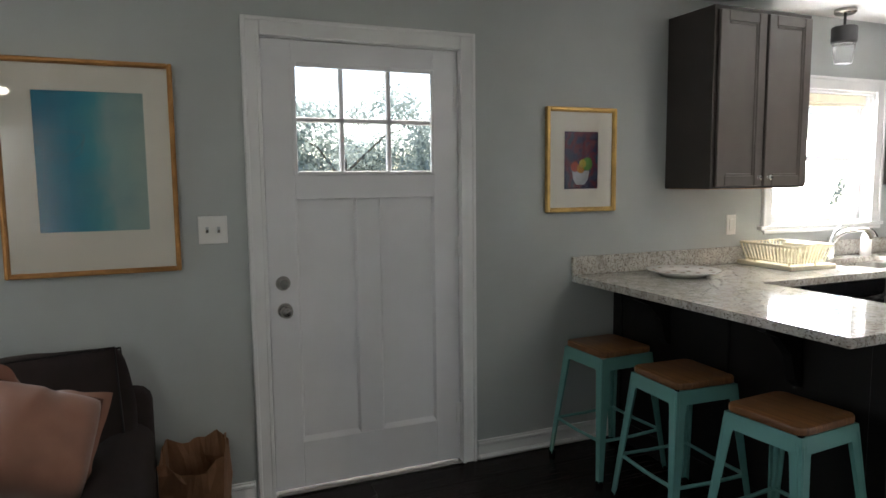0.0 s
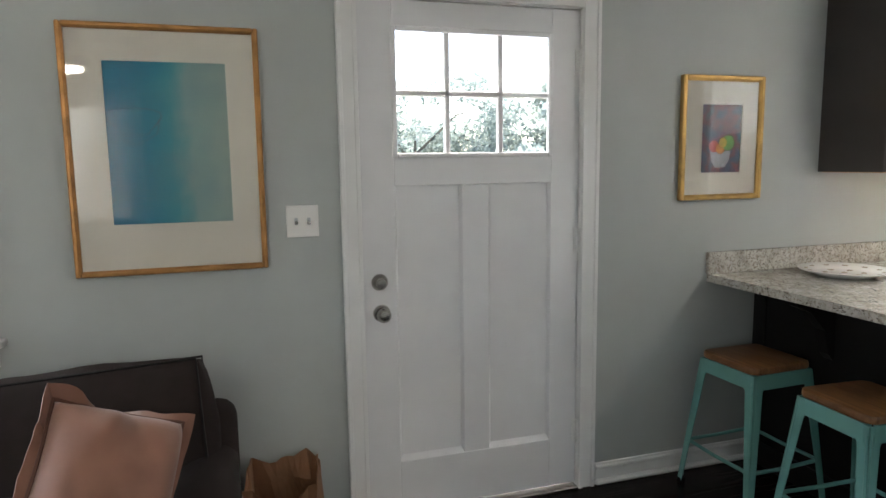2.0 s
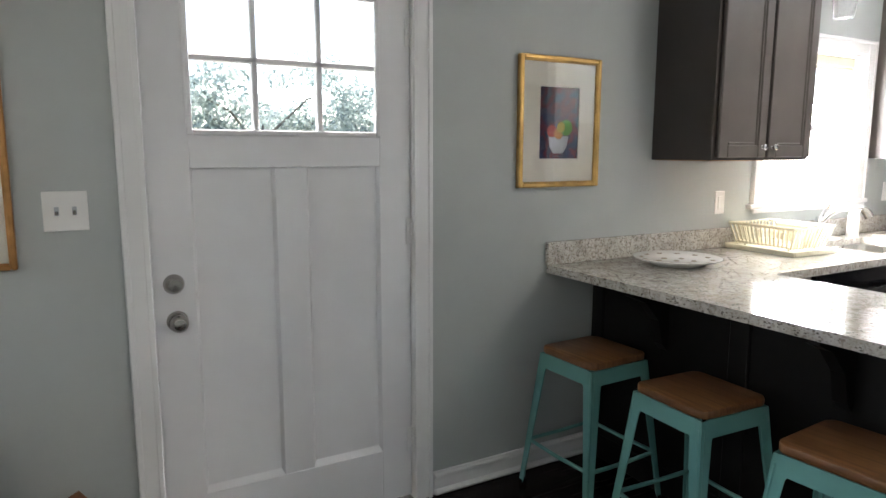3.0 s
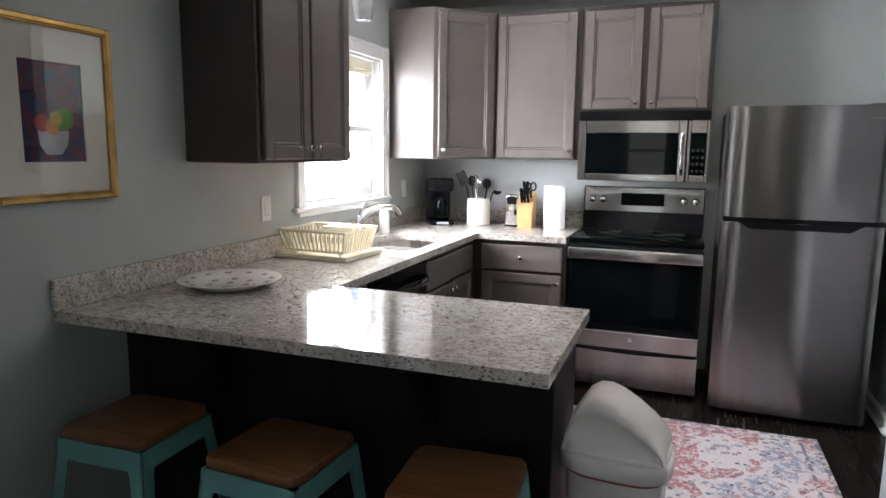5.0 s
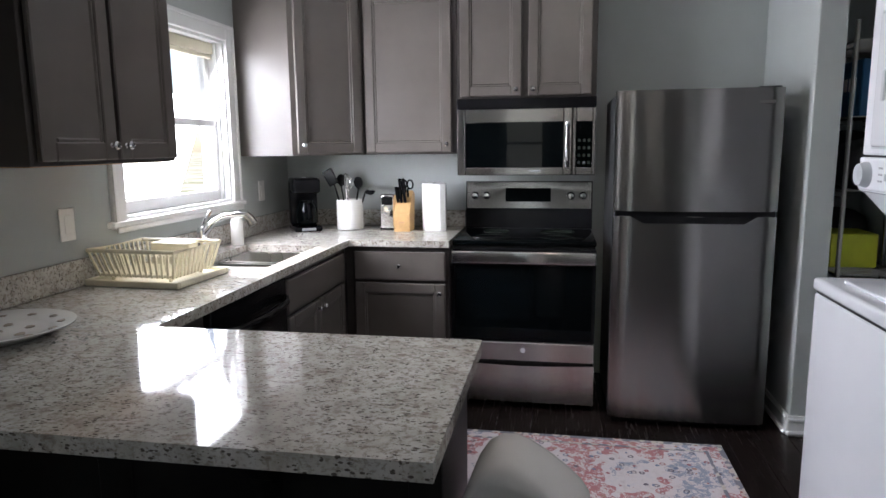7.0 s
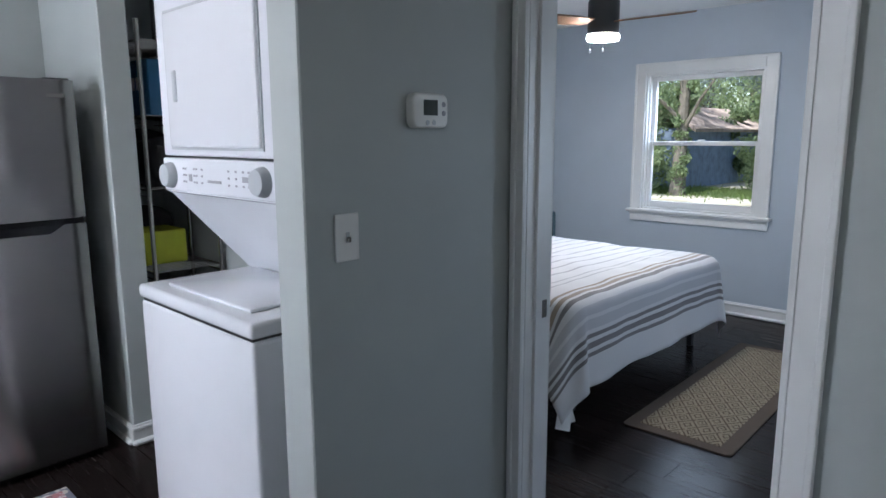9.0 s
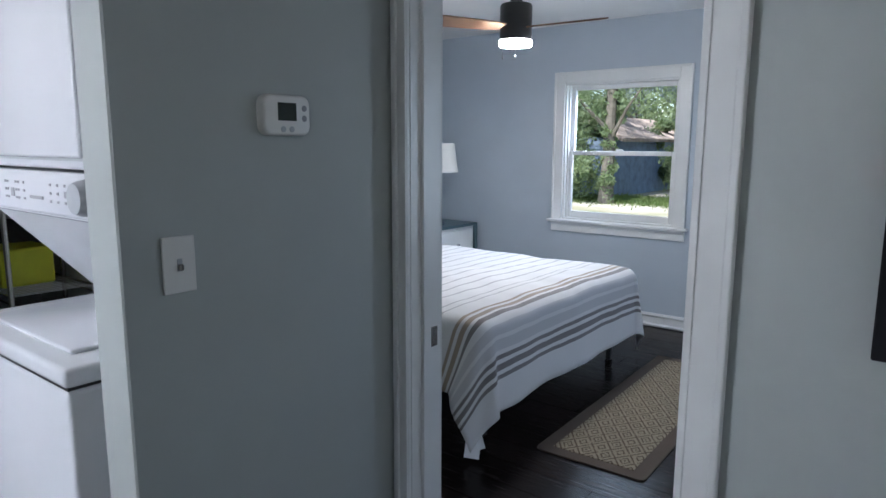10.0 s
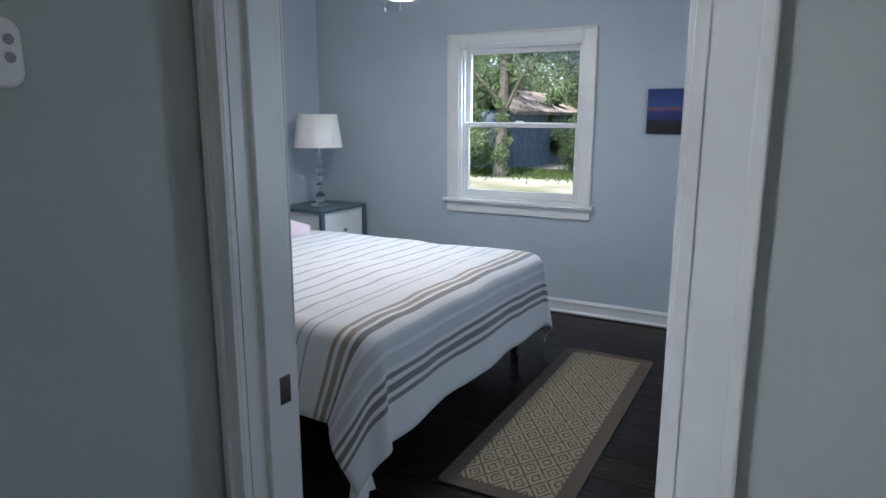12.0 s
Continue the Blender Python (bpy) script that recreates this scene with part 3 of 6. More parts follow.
struct(b.done("trim_bedroom_door", WHITE), "white painted casing and jamb of the bedroom doorway", "door casing")
b = B().box(2.8155, 2.8185, SW - 0.115, SW - 0.083, 0.835, 0.895, 0.001)
tagged(b.done("strike_plate", NICKEL), "small brushed metal strike plate on the door jamb", "strike plate")


def sash_window(name, hole, y, into, label, sill=True, casew=0.075, stool_drop=0.085, proj=0.055):
    """A double-hung window in a wall whose room face is at y; into is the way into the room (+1 or -1 along y)."""
    x0, x1, z0, z1 = hole
    o = thing(name, label, "window", kind="structure")

    def yy(a, c):
        return sorted((y + into * a, y + into * c))
    b = B()
    b2 = yy(-0.003, 0.018)
    for q in ((x0 - casew, x0 + 0.004, z0, z1 + casew), (x1 - 0.004, x1 + casew, z0, z1 + casew), (x0 + 0.004, x1 - 0.004, z1 - 0.004, z1 + casew)):
        b.box(q[0], q[1], b2[0], b2[1], q[2], q[3], 0.005, 2)
    b3 = yy(0.017, 0.026)
    for q in ((x0 - casew, x0 - casew + 0.02, z0, z1 + casew), (x1 + casew - 0.02, x1 + casew, z0, z1 + casew), (x0 - casew + 0.02, x1 + casew - 0.02, z1 + casew - 0.02, z1 + casew)):
        b.box(q[0], q[1], b3[0], b3[1], q[2], q[3], 0.005, 2)
    b.done("frame", WHITE, o)
    b = B()
    j = yy(-0.149, 0.0)
    b.box(x0, x0 + 0.018, j[0], j[1], z0, z1)
    b.box(x1 - 0.018, x1, j[0], j[1], z0, z1)
    b.box(x0 + 0.018, x1 - 0.018, j[0], j[1], z1 - 0.018, z1)
    b.box(x0 + 0.018, x1 - 0.018, j[0], j[1], z0, z0 + 0.016)
    s = yy(-0.05, -0.03)
    b.box(x0 + 0.018, x0 + 0.032, s[0], s[1], z0 + 0.016, z1 - 0.018)
    b.box(x1 - 0.032, x1 - 0.018, s[0], s[1], z0 + 0.016, z1 - 0.018)
    b.done("jamb", WHITE, o)
    if sill:
        b = B()
        t = yy(-0.02, proj)
        b.box(x0 - casew - 0.025, x1 + casew + 0.025, t[0], t[1], z0 - 0.022, z0 + 0.002, 0.006, 2)
        t = yy(-0.002, 0.02)
        b.box(x0 - casew, x1 + casew, t[0], t[1], z0 - stool_drop, z0 - 0.022, 0.004, 2)
        t = yy(0.019, 0.030)
        b.box(x0 - casew, x1 + casew, t[0], t[1], z0 - 0.045, z0 - 0.022, 0.005, 2)
        b.done("sill", WHITE, o)
    mid = (z0 + z1) / 2 - 0.005
    for zz0, zz1, d0, d1 in ((mid - 0.018, z1 - 0.018, -0.115, -0.08), (z0 + 0.016, mid + 0.018, -0.08, -0.045)):
        b = B()
        t = yy(d0, d1)
        b.rim(x0 + 0.018, x1 - 0.018, zz0, zz1, 0.042, t[0], t[1], 0.004, wb=0.055 if d0 > -0.1 else 0.034, wt=0.036)
        sash = b.done("sash", WHITE, o)
        b = B()
        t = yy((d0 + d1) / 2 - 0.002, (d0 + d1) / 2 + 0.002)
        b.box(x0 + 0.055, x1 - 0.055, t[0], t[1], zz0 + 0.03, zz1 - 0.03)
        g = b.done("pane", PANE, sash)
        g.visible_shadow = False
    b = B()
    t = yy(-0.05, -0.035)
    b.box((x0 + x1) / 2 - 0.03, (x0 + x1) / 2 + 0.03, t[0], t[1], mid + 0.018, mid + 0.032, 0.004)
    b.done("latch", WHITE, o)
    return o


sash_window("window_1", LIVWIN, NW, -1, "white double-hung living room window above the sofa", stool_drop=0.095)
sash_window("window_2", KWIN, NW, -1, "white double-hung window above the kitchen sink", stool_drop=0.03, proj=0.032)
sash_window("window_3", BWIN, BS, 1, "white double-hung bedroom window onto the yard", casew=0.09, stool_drop=0.10)
back_window = sash_window("window_4", BACKWIN, SW, 1, "white double-hung living room window with slatted blinds")
b = B()
for i in range(26):
    z = 0.99 + i * 0.036
    b.box(-1.30, -0.50, -0.019, 0.019, -0.001, 0.001, m=pose(0, SW - 0.03, z, 50))
b.done("slat", WHITE, back_window)
west = sash_window("window_5", (-0.37, 0.37, 0.90, 2.0), 0.0, -1, "white double-hung window on the living room's far wall")
west.matrix_basis = pose(LW, 1.95, 0, 0, 0, 90)
# Added window, out of view, that holds the bedroom's fill light.
side = sash_window("added_window_6", (-0.46, 0.46, 0.80, 1.93), 0.0, -1, "white double-hung window added unseen on the bedroom's side wall", casew=0.09)
side.matrix_basis = pose(BW, -2.40, 0, 0, 0, 90)

# front door leaf
door = thing("door_1", "white painted craftsman front door with six glass lites", "door", kind="structure")
DX0, DX1, DY = 0.775, 1.692, NW + 0.012
b = B()
zs = (0.019, 0.235, 1.345, 1.455, 1.935, 2.033)
b.box(DX0, 0.905, DY, DY + 0.044, zs[0], zs[5], 0.002)
b.box(1.565, DX1, DY, DY + 0.044, zs[0], zs[5], 0.002)
b.box(0.905, 1.565, DY, DY + 0.044, zs[0], zs[1], 0.002)
b.box(0.905, 1.565, DY, DY + 0.044, zs[2], zs[3], 0.002)
b.box(0.905, 1.565, DY, DY + 0.044, zs[4], zs[5], 0.002)
b.box(1.178, 1.290, DY, DY + 0.044, zs[1], zs[2], 0.002)
b.done("leaf", DOORW, door)
b = B()
for x0, x1 in ((0.905, 1.178), (1.290, 1.565)):
    b.box(x0, x1, DY + 0.016, DY + 0.03, zs[1], zs[2])
    # sloped sticking round each panel
    b.poly([(x0, DY + 0.001, zs[1]), (x0, DY + 0.017, zs[1]), (x0, DY + 0.017, zs[1] + 0.022)], (x1 - x0, 0, 0))
    b.poly([(x0, DY + 0.001, zs[1]), (x0 + 0.010, DY + 0.017, zs[1]), (x0, DY + 0.017, zs[1])], (0, 0, zs[2] - zs[1]))
    b.poly([(x1, DY + 0.001, zs[1]), (x1, DY + 0.017, zs[1]), (x1 - 0.010, DY + 0.017, zs[1])], (0, 0, zs[2] - zs[1]))
b.done("panel", DOORW, door)
b = B()
b.rim(0.900, 1.570, 1.450, 1.940, 0.020, DY - 0.008, DY + 0.006, 0.004)
b.done("moulding", DOORW, door)
b = B()
for x in (1.1235, 1.3455):
    b.box(x - 0.011, x + 0.011, DY + 0.004, DY + 0.030, 1.455, 1.935, 0.004)
b.box(0.905, 1.565, DY + 0.004, DY + 0.030, 1.684, 1.706, 0.004)
b.done("muntin", DOORW, door)
for i in range(3):
    for k in range(2):
        b = B().box(0.912 + i * 0.222, 1.114 + i * 0.222, DY + 0.016, DY + 0.02, 1.46 + k * 0.24, 1.69 + k * 0.24)
        g = b.done("pane", PANE, door)
        g.visible_shadow = False
YM = Matrix.Rotation(radians(90), 4, "X")
b = B()
b.lathe([(0.0, 0.030), (0.020, 0.029), (0.026, 0.022), (0.030, 0.012), (0.033, 0.0)], (0.838, DY, 0.975), 24, YM)
b.done("deadbolt", NICKEL, door, True)
b = B()
b.lathe([(0.0, 0.062), (0.018, 0.060), (0.027, 0.050), (0.029, 0.040), (0.024, 0.030), (0.012, 0.022), (0.011, 0.012), (0.030, 0.009), (0.034, 0.0)], (0.843, DY, 0.852), 24, YM)
b.done("knob", NICKEL, door, True)
for z in (1.83, 1.10, 0.26):
    b = B().cyl((1.694, DY - 0.006, z - 0.05), 0.0065, 0.10, "z", 10)
    b.box(1.672, 1.690, DY - 0.003, DY + 0.001, z - 0.05, z + 0.05, 0.001)
    b.box(1.6965, 1.712, NW - 0.0215, NW - 0.018, z - 0.05, z + 0.05, 0.001)
    b.done("hinge", WHITE, door, True)
b = B().box(0.771, 1.695, NW - 0.02, NW + 0.149, -0.004, 0.010, 0.003)
struct(b.done("threshold", NICKEL), "metal door threshold strip", "threshold")


# ---- wall plates and pictures ----
def plate(name, c, nrm, w, h, toggles, label, category, slots=False):
    """A switch or outlet plate at c on a wall facing nrm."""
    o = thing(name, label, category, look(c, Vector(c) + Vector(nrm)) @ Matrix.Rotation(math.pi, 4, "Y"))
    b = B().box(-w / 2, w / 2, -h / 2, h / 2, 0.0, 0.006, 0.0025, 2)
    b.done("plate", PLASTIC, o)
    for x in toggles:
        if slots:
            b = B().box(x - 0.017, x + 0.017, -0.034, 0.034, 0.0055, 0.009, 0.002)
            b.done("rocker", PLASTIC, o)
        else:
            b = B().box(x - 0.006, x + 0.006, -0.013, 0.013, 0.0055, 0.0075, 0.001)
            b.done("slot", LIGHTG, o)
            b = B().box(x - 0.0045, x + 0.0045, -0.011, 0.002, 0.006, 0.016, 0.002)
            b.done("toggle", NICKEL, o)
    return o


plate("light_switch", (0.553, NW, 1.225), (0, -1, 0), 0.117, 0.117, (-0.023, 0.023), "white double toggle switch plate beside the front door", "switch")
plate("light_switch", (TX, 0.317, 1.182), (-1, 0, 0), 0.072, 0.117, (0.0,), "white single toggle switch plate on grey wall", "switch")
plate("wall_outlet", (3.45, NW, 1.145), (0, -1, 0), 0.072, 0.117, (0.0,), "white outlet plate above the granite backsplash", "outlet", True)
plate("wall_outlet", (5.02, NW, 1.16), (0, -1, 0), 0.072, 0.117, (0.0,), "white outlet plate beside the kitchen window", "outlet", True)


def framed(name, x0, x1, z0, z1, bar, ix0, ix1, iz0, iz1, frame_mat, art_mat, label):
    """A framed picture hung on the north wall."""
    cx, cz = (x0 + x1) / 2, (z0 + z1) / 2
    o = thing(name, label, "picture", pose(cx, NW, cz))
    y1 = -0.001
    b = B()
    b.rim(x0 - cx, x1 - cx, z0 - cz, z1 - cz, bar, -0.030, y1, 0.004)
    b.rim(x0 - cx + bar * 0.75, x1 - cx - bar * 0.75, z0 - cz + bar * 0.75, z1 - cz - bar * 0.75, bar * 0.5, -0.024, -0.006, 0.003)
    b.done("frame", frame_mat, o)
    b = B()
    ax0, ax1, az0, az1 = x0 - cx + bar, x1 - cx - bar, z0 - cz + bar, z1 - cz - bar
    i0, i1, k0, k1 = ix0 - cx, ix1 - cx, iz0 - cz, iz1 - cz
    b.box(ax0, i0, -0.012, -0.008, az0, az1)
    b.box(i1, ax1, -0.012, -0.008, az0, az1)
    b.box(i0, i1, -0.012, -0.008, k1, az1)
    b.box(i0, i1, -0.012, -0.008, az0, k0)
    b.done("mat_board", MATBOARD, o)
    b = B().box(i0 - 0.005, i1 + 0.005, -0.0075, -0.004, k0 - 0.005, k1 + 0.005)
    b.done("artwork", art_mat, o)
    b = B().box(ax0, ax1, -0.0185, -0.0165, az0, az1)
    g = b.done("glass", PGLASS, o)
    g.visible_shadow = False
    return o


big_pic = framed("framed_picture", -0.197, 0.424, 1.064, 1.897, 0.016, -0.072, 0.312, 1.237, 1.778, COPPER, teal_painting(), "teal abstract print in a copper-gilt frame on grey wall")
# Thin lines drawn on the print for reflection streaks in its glass.
b = B()
loop = [(-0.10 + 0.075 * math.cos(a) * (1 + 0.25 * math.sin(3 * a)), -0.0078, 0.10 + 0.055 * math.sin(a) * (1 + 0.2 * math.cos(2 * a))) for a in [i * 0.26 for i in range(25)]]
b.tube(loop, 0.0012, 5, True)
b.tube([(-0.16, -0.0078, 0.05), (-0.10, -0.0078, 0.02), (-0.03, -0.0078, 0.06), (-0.02, -0.0078, 0.11)], 0.0012, 5)
b.done("reflection_streak", BLUEGREY, big_pic)
small_pic = framed("framed_picture", 2.170, 2.600, 1.252, 1.791, 0.019, 2.283, 2.492, 1.372, 1.668, GOLD, dark_painting(), "small still life print in a gold frame on grey wall")
POT = varied("painted_white_pot", (0.50, 0.50, 0.55), 0.7, 0.2, 20)
FRUITS = [varied("painted_fruit_red", (0.45, 0.05, 0.02), 0.7, 0.2, 30), varied("painted_fruit_orange", (0.55, 0.22, 0.02), 0.7, 0.2, 30), varied("painted_fruit_green", (0.10, 0.26, 0.03), 0.7, 0.2, 30), varied("painted_fruit_yellow", (0.55, 0.42, 0.05), 0.7, 0.2, 30)]
b = B()
b.poly([(-0.052, -0.0081, -0.055), (-0.046, -0.0081, -0.10), (-0.025, -0.0081, -0.128), (0.025, -0.0081, -0.128), (0.046, -0.0081, -0.10), (0.055, -0.0081, -0.055)], (0, 0.0006, 0))
b.done("painted_pot", POT, small_pic)
for i, (x, z, r) in enumerate(((-0.035, -0.035, 0.026), (0.0, -0.045, 0.024), (0.04, -0.02, 0.034), (0.012, -0.018, 0.022))):
    b = B()
    b.poly([(x + r * math.cos(a * 0.524), -0.0082 - i * 0.0004, z + r * math.sin(a * 0.524)) for a in range(12)], (0, 0.0003, 0))
    b.done("painted_fruit", FRUITS[i], small_pic)

# thermostat
th = thing("thermostat", "white plastic wall thermostat with a grey screen", "thermostat", look((TX, 0.045, 1.490), (TX - 1, 0.045, 1.490)) @ Matrix.Rotation(math.pi, 4, "Y"))
b = B().box(-0.066, 0.066, -0.045, 0.045, 0.0, 0.026)
upright = [e for e in b.b.edges if abs(e.verts[0].co.z - e.verts[1].co.z) > 0.02]
bmesh.ops.bevel(b.b, geom=upright, offset=0.022, segments=6, affect="EDGES", profile=0.5)
rim_edges = [e for e in b.b.edges if e.verts[0].co.z > 0.02 and e.verts[1].co.z > 0.02]
bmesh.ops.bevel(b.b, geom=rim_edges, offset=0.007, segments=3, affect="EDGES", profile=0.5)
b.done("body", PLASTIC, th, True, angle=50)
b = B().box(-0.028, 0.024, -0.012, 0.028, 0.0255, 0.0268)
b.done("screen", LCD, th)
for x, y in ((0.047, 0.017), (0.047, -0.006), (-0.014, -0.031), (0.010, -0.031)):
    b = B().lathe([(0.0072, 0.0), (0.0068, 0.0014), (0.0, 0.002)], (x, y, 0.0257), 14)
    b.done("button", INK if x > 0.03 else LIGHTG, th, True)

# canvas by the bedroom door
b = B().box(0.0, 0.50, 0.0, 0.035, 0.0, 0.80, 0.003)
tagged(b.done("canvas_painting", stripe_canvas(), m=pose(1.232, SW + 0.001, 1.057)), "black canvas painting with red and green bands", "painting")
b = B().box(0.0, 0.36, 0.0, 0.03, 0.0, 0.285, 0.003)
tagged(b.done("canvas_painting", sunset_canvas(), m=pose(2.52, BS + 0.001, 1.312)), "small blue dusk seascape canvas on bedroom wall", "painting")

# ---- living room ----
sofa = thing("sofa", "charcoal-brown fabric sofa with a piped back cushion", "sofa", pose(0.29, 3.01, 0))
b = B()
b.box(-1.95, 0.0, -0.88, -0.02, 0.06, 0.34, 0.03, 3)
b.box(-1.95, 0.0, -0.20, 0.0, 0.30, 0.63, 0.06, 3)
b.done("base", SOFA, sofa, True, angle=60)
for x0, x1 in ((-0.20, 0.0), (-1.95, -1.75)):
    b = B().box(x0, x1, -0.88, -0.02, 0.30, 0.53, 0.09, 5)
    b.done("arm", SOFA, sofa, True, angle=60)


def soft_box(w, d, h, puff=0.03, cuts=10, bev=0.05, sag=0.0, seed=0):
    """A stuffed cushion: a rounded box that swells in the middle of its faces."""
    b = B().box(-w / 2, w / 2, -d / 2, d / 2, 0, h)
    bmesh.ops.subdivide_edges(b.b, edges=list(b.b.edges), cuts=cuts, use_grid_fill=True)
    for v in b.b.verts:
        u, t, s = v.co.x / (w / 2), v.co.y / (d / 2), (v.co.z - h / 2) / (h / 2)
        f = lambda q: max(0.0, 1 - q * q)
        wr = noise.noise(Vector((v.co.x * 5 + seed, v.co.y * 5, v.co.z * 5))) * 0.012
        v.co.x += math.copysign(1, u) * (puff * f(t) * f(s) * abs(u) + wr * abs(u)) - bev * u * (max(abs(t), abs(s)) ** 6) * 0.4
        v.co.y += math.copysign(1, t) * (puff * f(u) * f(s) * abs(t) + wr * abs(t)) - bev * t * (max(abs(u), abs(s)) ** 6) * 0.4
        v.co.z += math.copysign(1, s) * (puff * f(t) * f(u) * abs(s) + wr * abs(s)) - bev * s * (max(abs(t), abs(u)) ** 6) * 0.4 - sag * f(u) * (1 if s > 0 else 0)
    return b


for x in (-0.61, -1.36):
    soft_box(0.76, 0.64, 0.16, 0.02, 8, seed=x).done("seat_cushion", SOFA, sofa, True, pose(x, -0.56, 0.33), 80)
for i, x in enumerate((-0.47, -1.25)):
    c = soft_box(0.80, 0.20, 0.44, 0.03, 10, 0.05, 0.02, seed=3 + i).done("back_cushion", SOFA, sofa, True, pose(x, -0.24, 0.368 if i == 0 else 0.345, -14, -3.5 if i == 0 else 0, -2), 80)
    b = B()
    b.tube([(-0.385, -0.085, 0.43), (0.385, -0.085, 0.43), (0.39, -0.085, 0.02)], 0.005, 6)
    b.tube([(-0.385, 0.085, 0.43), (0.385, 0.085, 0.43), (0.39, 0.085, 0.02)], 0.005, 6)
    b.done("piping", ESPRESSO, c)
for x in (-1.88, -0.07):
    for y in (-0.82, -0.08):
        B().cyl((x, y, 0.0), 0.02, 0.07, "z", 10, 0.028).done("foot", BLACKM, sofa)


def throw_pillow(m):
    """A square pillow with a flat flange and dark piping, standing on its edge."""
    o = thing("throw_pillow", "terracotta cotton throw pillow with a wide flange leaning on sofa", "pillow", m)
    b = B()
    n, r = 26, 0.214
    for side in (1, -1):
        g = [[None] * (n + 1) for _ in range(n + 1)]
        for i in range(n + 1):
            for k in range(n + 1):
                u, v = 2 * i / n - 1, 2 * k / n - 1
                pinch = 1 - 0.05 * (1 - u * u) * abs(v) ** 3 - 0.05 * (1 - v * v) * abs(u) ** 3
                puff = 0.150 * (max(0, 1 - u ** 4) * max(0, 1 - v ** 4)) ** 0.55
                wr = 0.008 * noise.noise(Vector((u * 3, v * 3, side * 5))) + 0.03 * math.exp(-((u - 0.05) ** 2) * 30) * max(0, v) ** 2 * side - 0.036 * math.exp(-((u + 0.62 - 0.42 * v) ** 2) * 45) * max(0, v + 0.1) ** 1.5 * side - 0.025 * math.exp(-((u - 0.55 + 0.2 * v) ** 2) * 60) * max(0, -v) * side
                g[i][k] = b.b.verts.new((u * r * pinch, side * (puff + wr * (1 - max(abs(u), abs(v)) ** 4)), v * r * pinch + 0.25))
        for i in range(n):
            for k in range(n):
                b.b.faces.new((g[i][k], g[i + 1][k], g[i + 1][k + 1], g[i][k + 1]))
    bmesh.ops.remove_doubles(b.b, verts=b.b.verts, dist=0.0005)
    b.done("cushion", PILLOW, o, True, angle=80)
    b = B()
    k = 40
    inner, outer = [], []
    for i in range(4 * k):
        s, f = divmod(i, k)
        f = 2 * f / k - 1
        u, v = ((f, -1), (1, f), (-f, 1), (-1, -f))[s]
        q = r * (1 - 0.045 * (1 - f * f))
        w = 0.036 + 0.006 * noise.noise(Vector((u * 4, v * 4, 1)))
        bend = 0.02 * noise.noise(Vector((u * 2.3, v * 2.3, 7))) + (0.10 * math.exp(-9 * (u + 0.1) ** 2) - 0.05 * math.exp(-16 * (u + 0.72) ** 2) if v > 0.5 else 0.0) + 0.02 * math.sin(3 * u + v)
        inner.append((u * q, 0.0, v * q + 0.25))
        outer.append((u * (q + w), bend, v * (q + w) + 0.25))
    vi = [[b.b.verts.new(Vector(p) + Vector((0, e, 0))) for p in ring] for ring, e in ((inner, -0.004), (outer, -0.003), (outer, 0.003), (inner, 0.004))]
    for a, c in zip(vi, vi[1:]):
        for i in range(4 * k):
            j = (i + 1) % (4 * k)
            b.b.faces.new((a[i], a[j], c[j], c[i]))
    b.done("flange", PILLOW, o, True)
    b = B()
    b.tube([(x, y - 0.007, z) for x, y, z in inner[::2]], 0.0075, 6, True)
    b.done("piping", PILLOWD, o, True)
    return o


throw_pillow(pose(-0.072, 2.30, 0.472, -28, 25, 20) @ Matrix.Diagonal((0.80, 1.0, 0.81, 1)))

# paper bag beside the sofa
b = B()
n, rings = 40, []
for z, sc in ((0.0, 1.0), (0.02, 1.02), (0.12, 0.99), (0.22, 1.03), (0.32, 1.02), (0.42, 1.05)):
    ring = []
    for i in range(n):
        a = 2 * math.pi * i / n
        c, s = math.cos(a), math.sin(a)
        k = 1 / max(abs(c) / 1.0, abs(s) / 1.0)
        x, y = 0.12 * c * k * sc, 0.085 * s * k * sc
        wob = 0.10 * noise.noise(Vector((c * 2.4, s * 2.4, z * 11)))
        top = (0.09 * noise.noise(Vector((c * 1.7, s * 1.7, 4))) - 0.13 * max(0.0, -s) * (1 - 0.6 * abs(c))) if z > 0.4 else 0
        ring.append(b.b.verts.new((x * (1 + wob), y * (1 + wob) + wob * 0.5, z + top)))
    rings.append(ring)
for p, q in zip(rings, rings[1:]):
    for i in range(n):
        b.b.faces.new((p[i], p[(i + 1) % n], q[(i + 1) % n], q[i]))
b.b.faces.new(rings[0])
bag = b.done("paper_bag", BAG, m=pose(0.435, 2.90, 0.001, 0, 0, -12) @ Matrix.Diagonal((1, 1, 0.89, 1)))
sol = bag.modifiers.new("thick", "SOLIDIFY")
sol.thickness = 0.002
tagged(bag, "crumpled brown kraft paper bag open on floor", "bag")


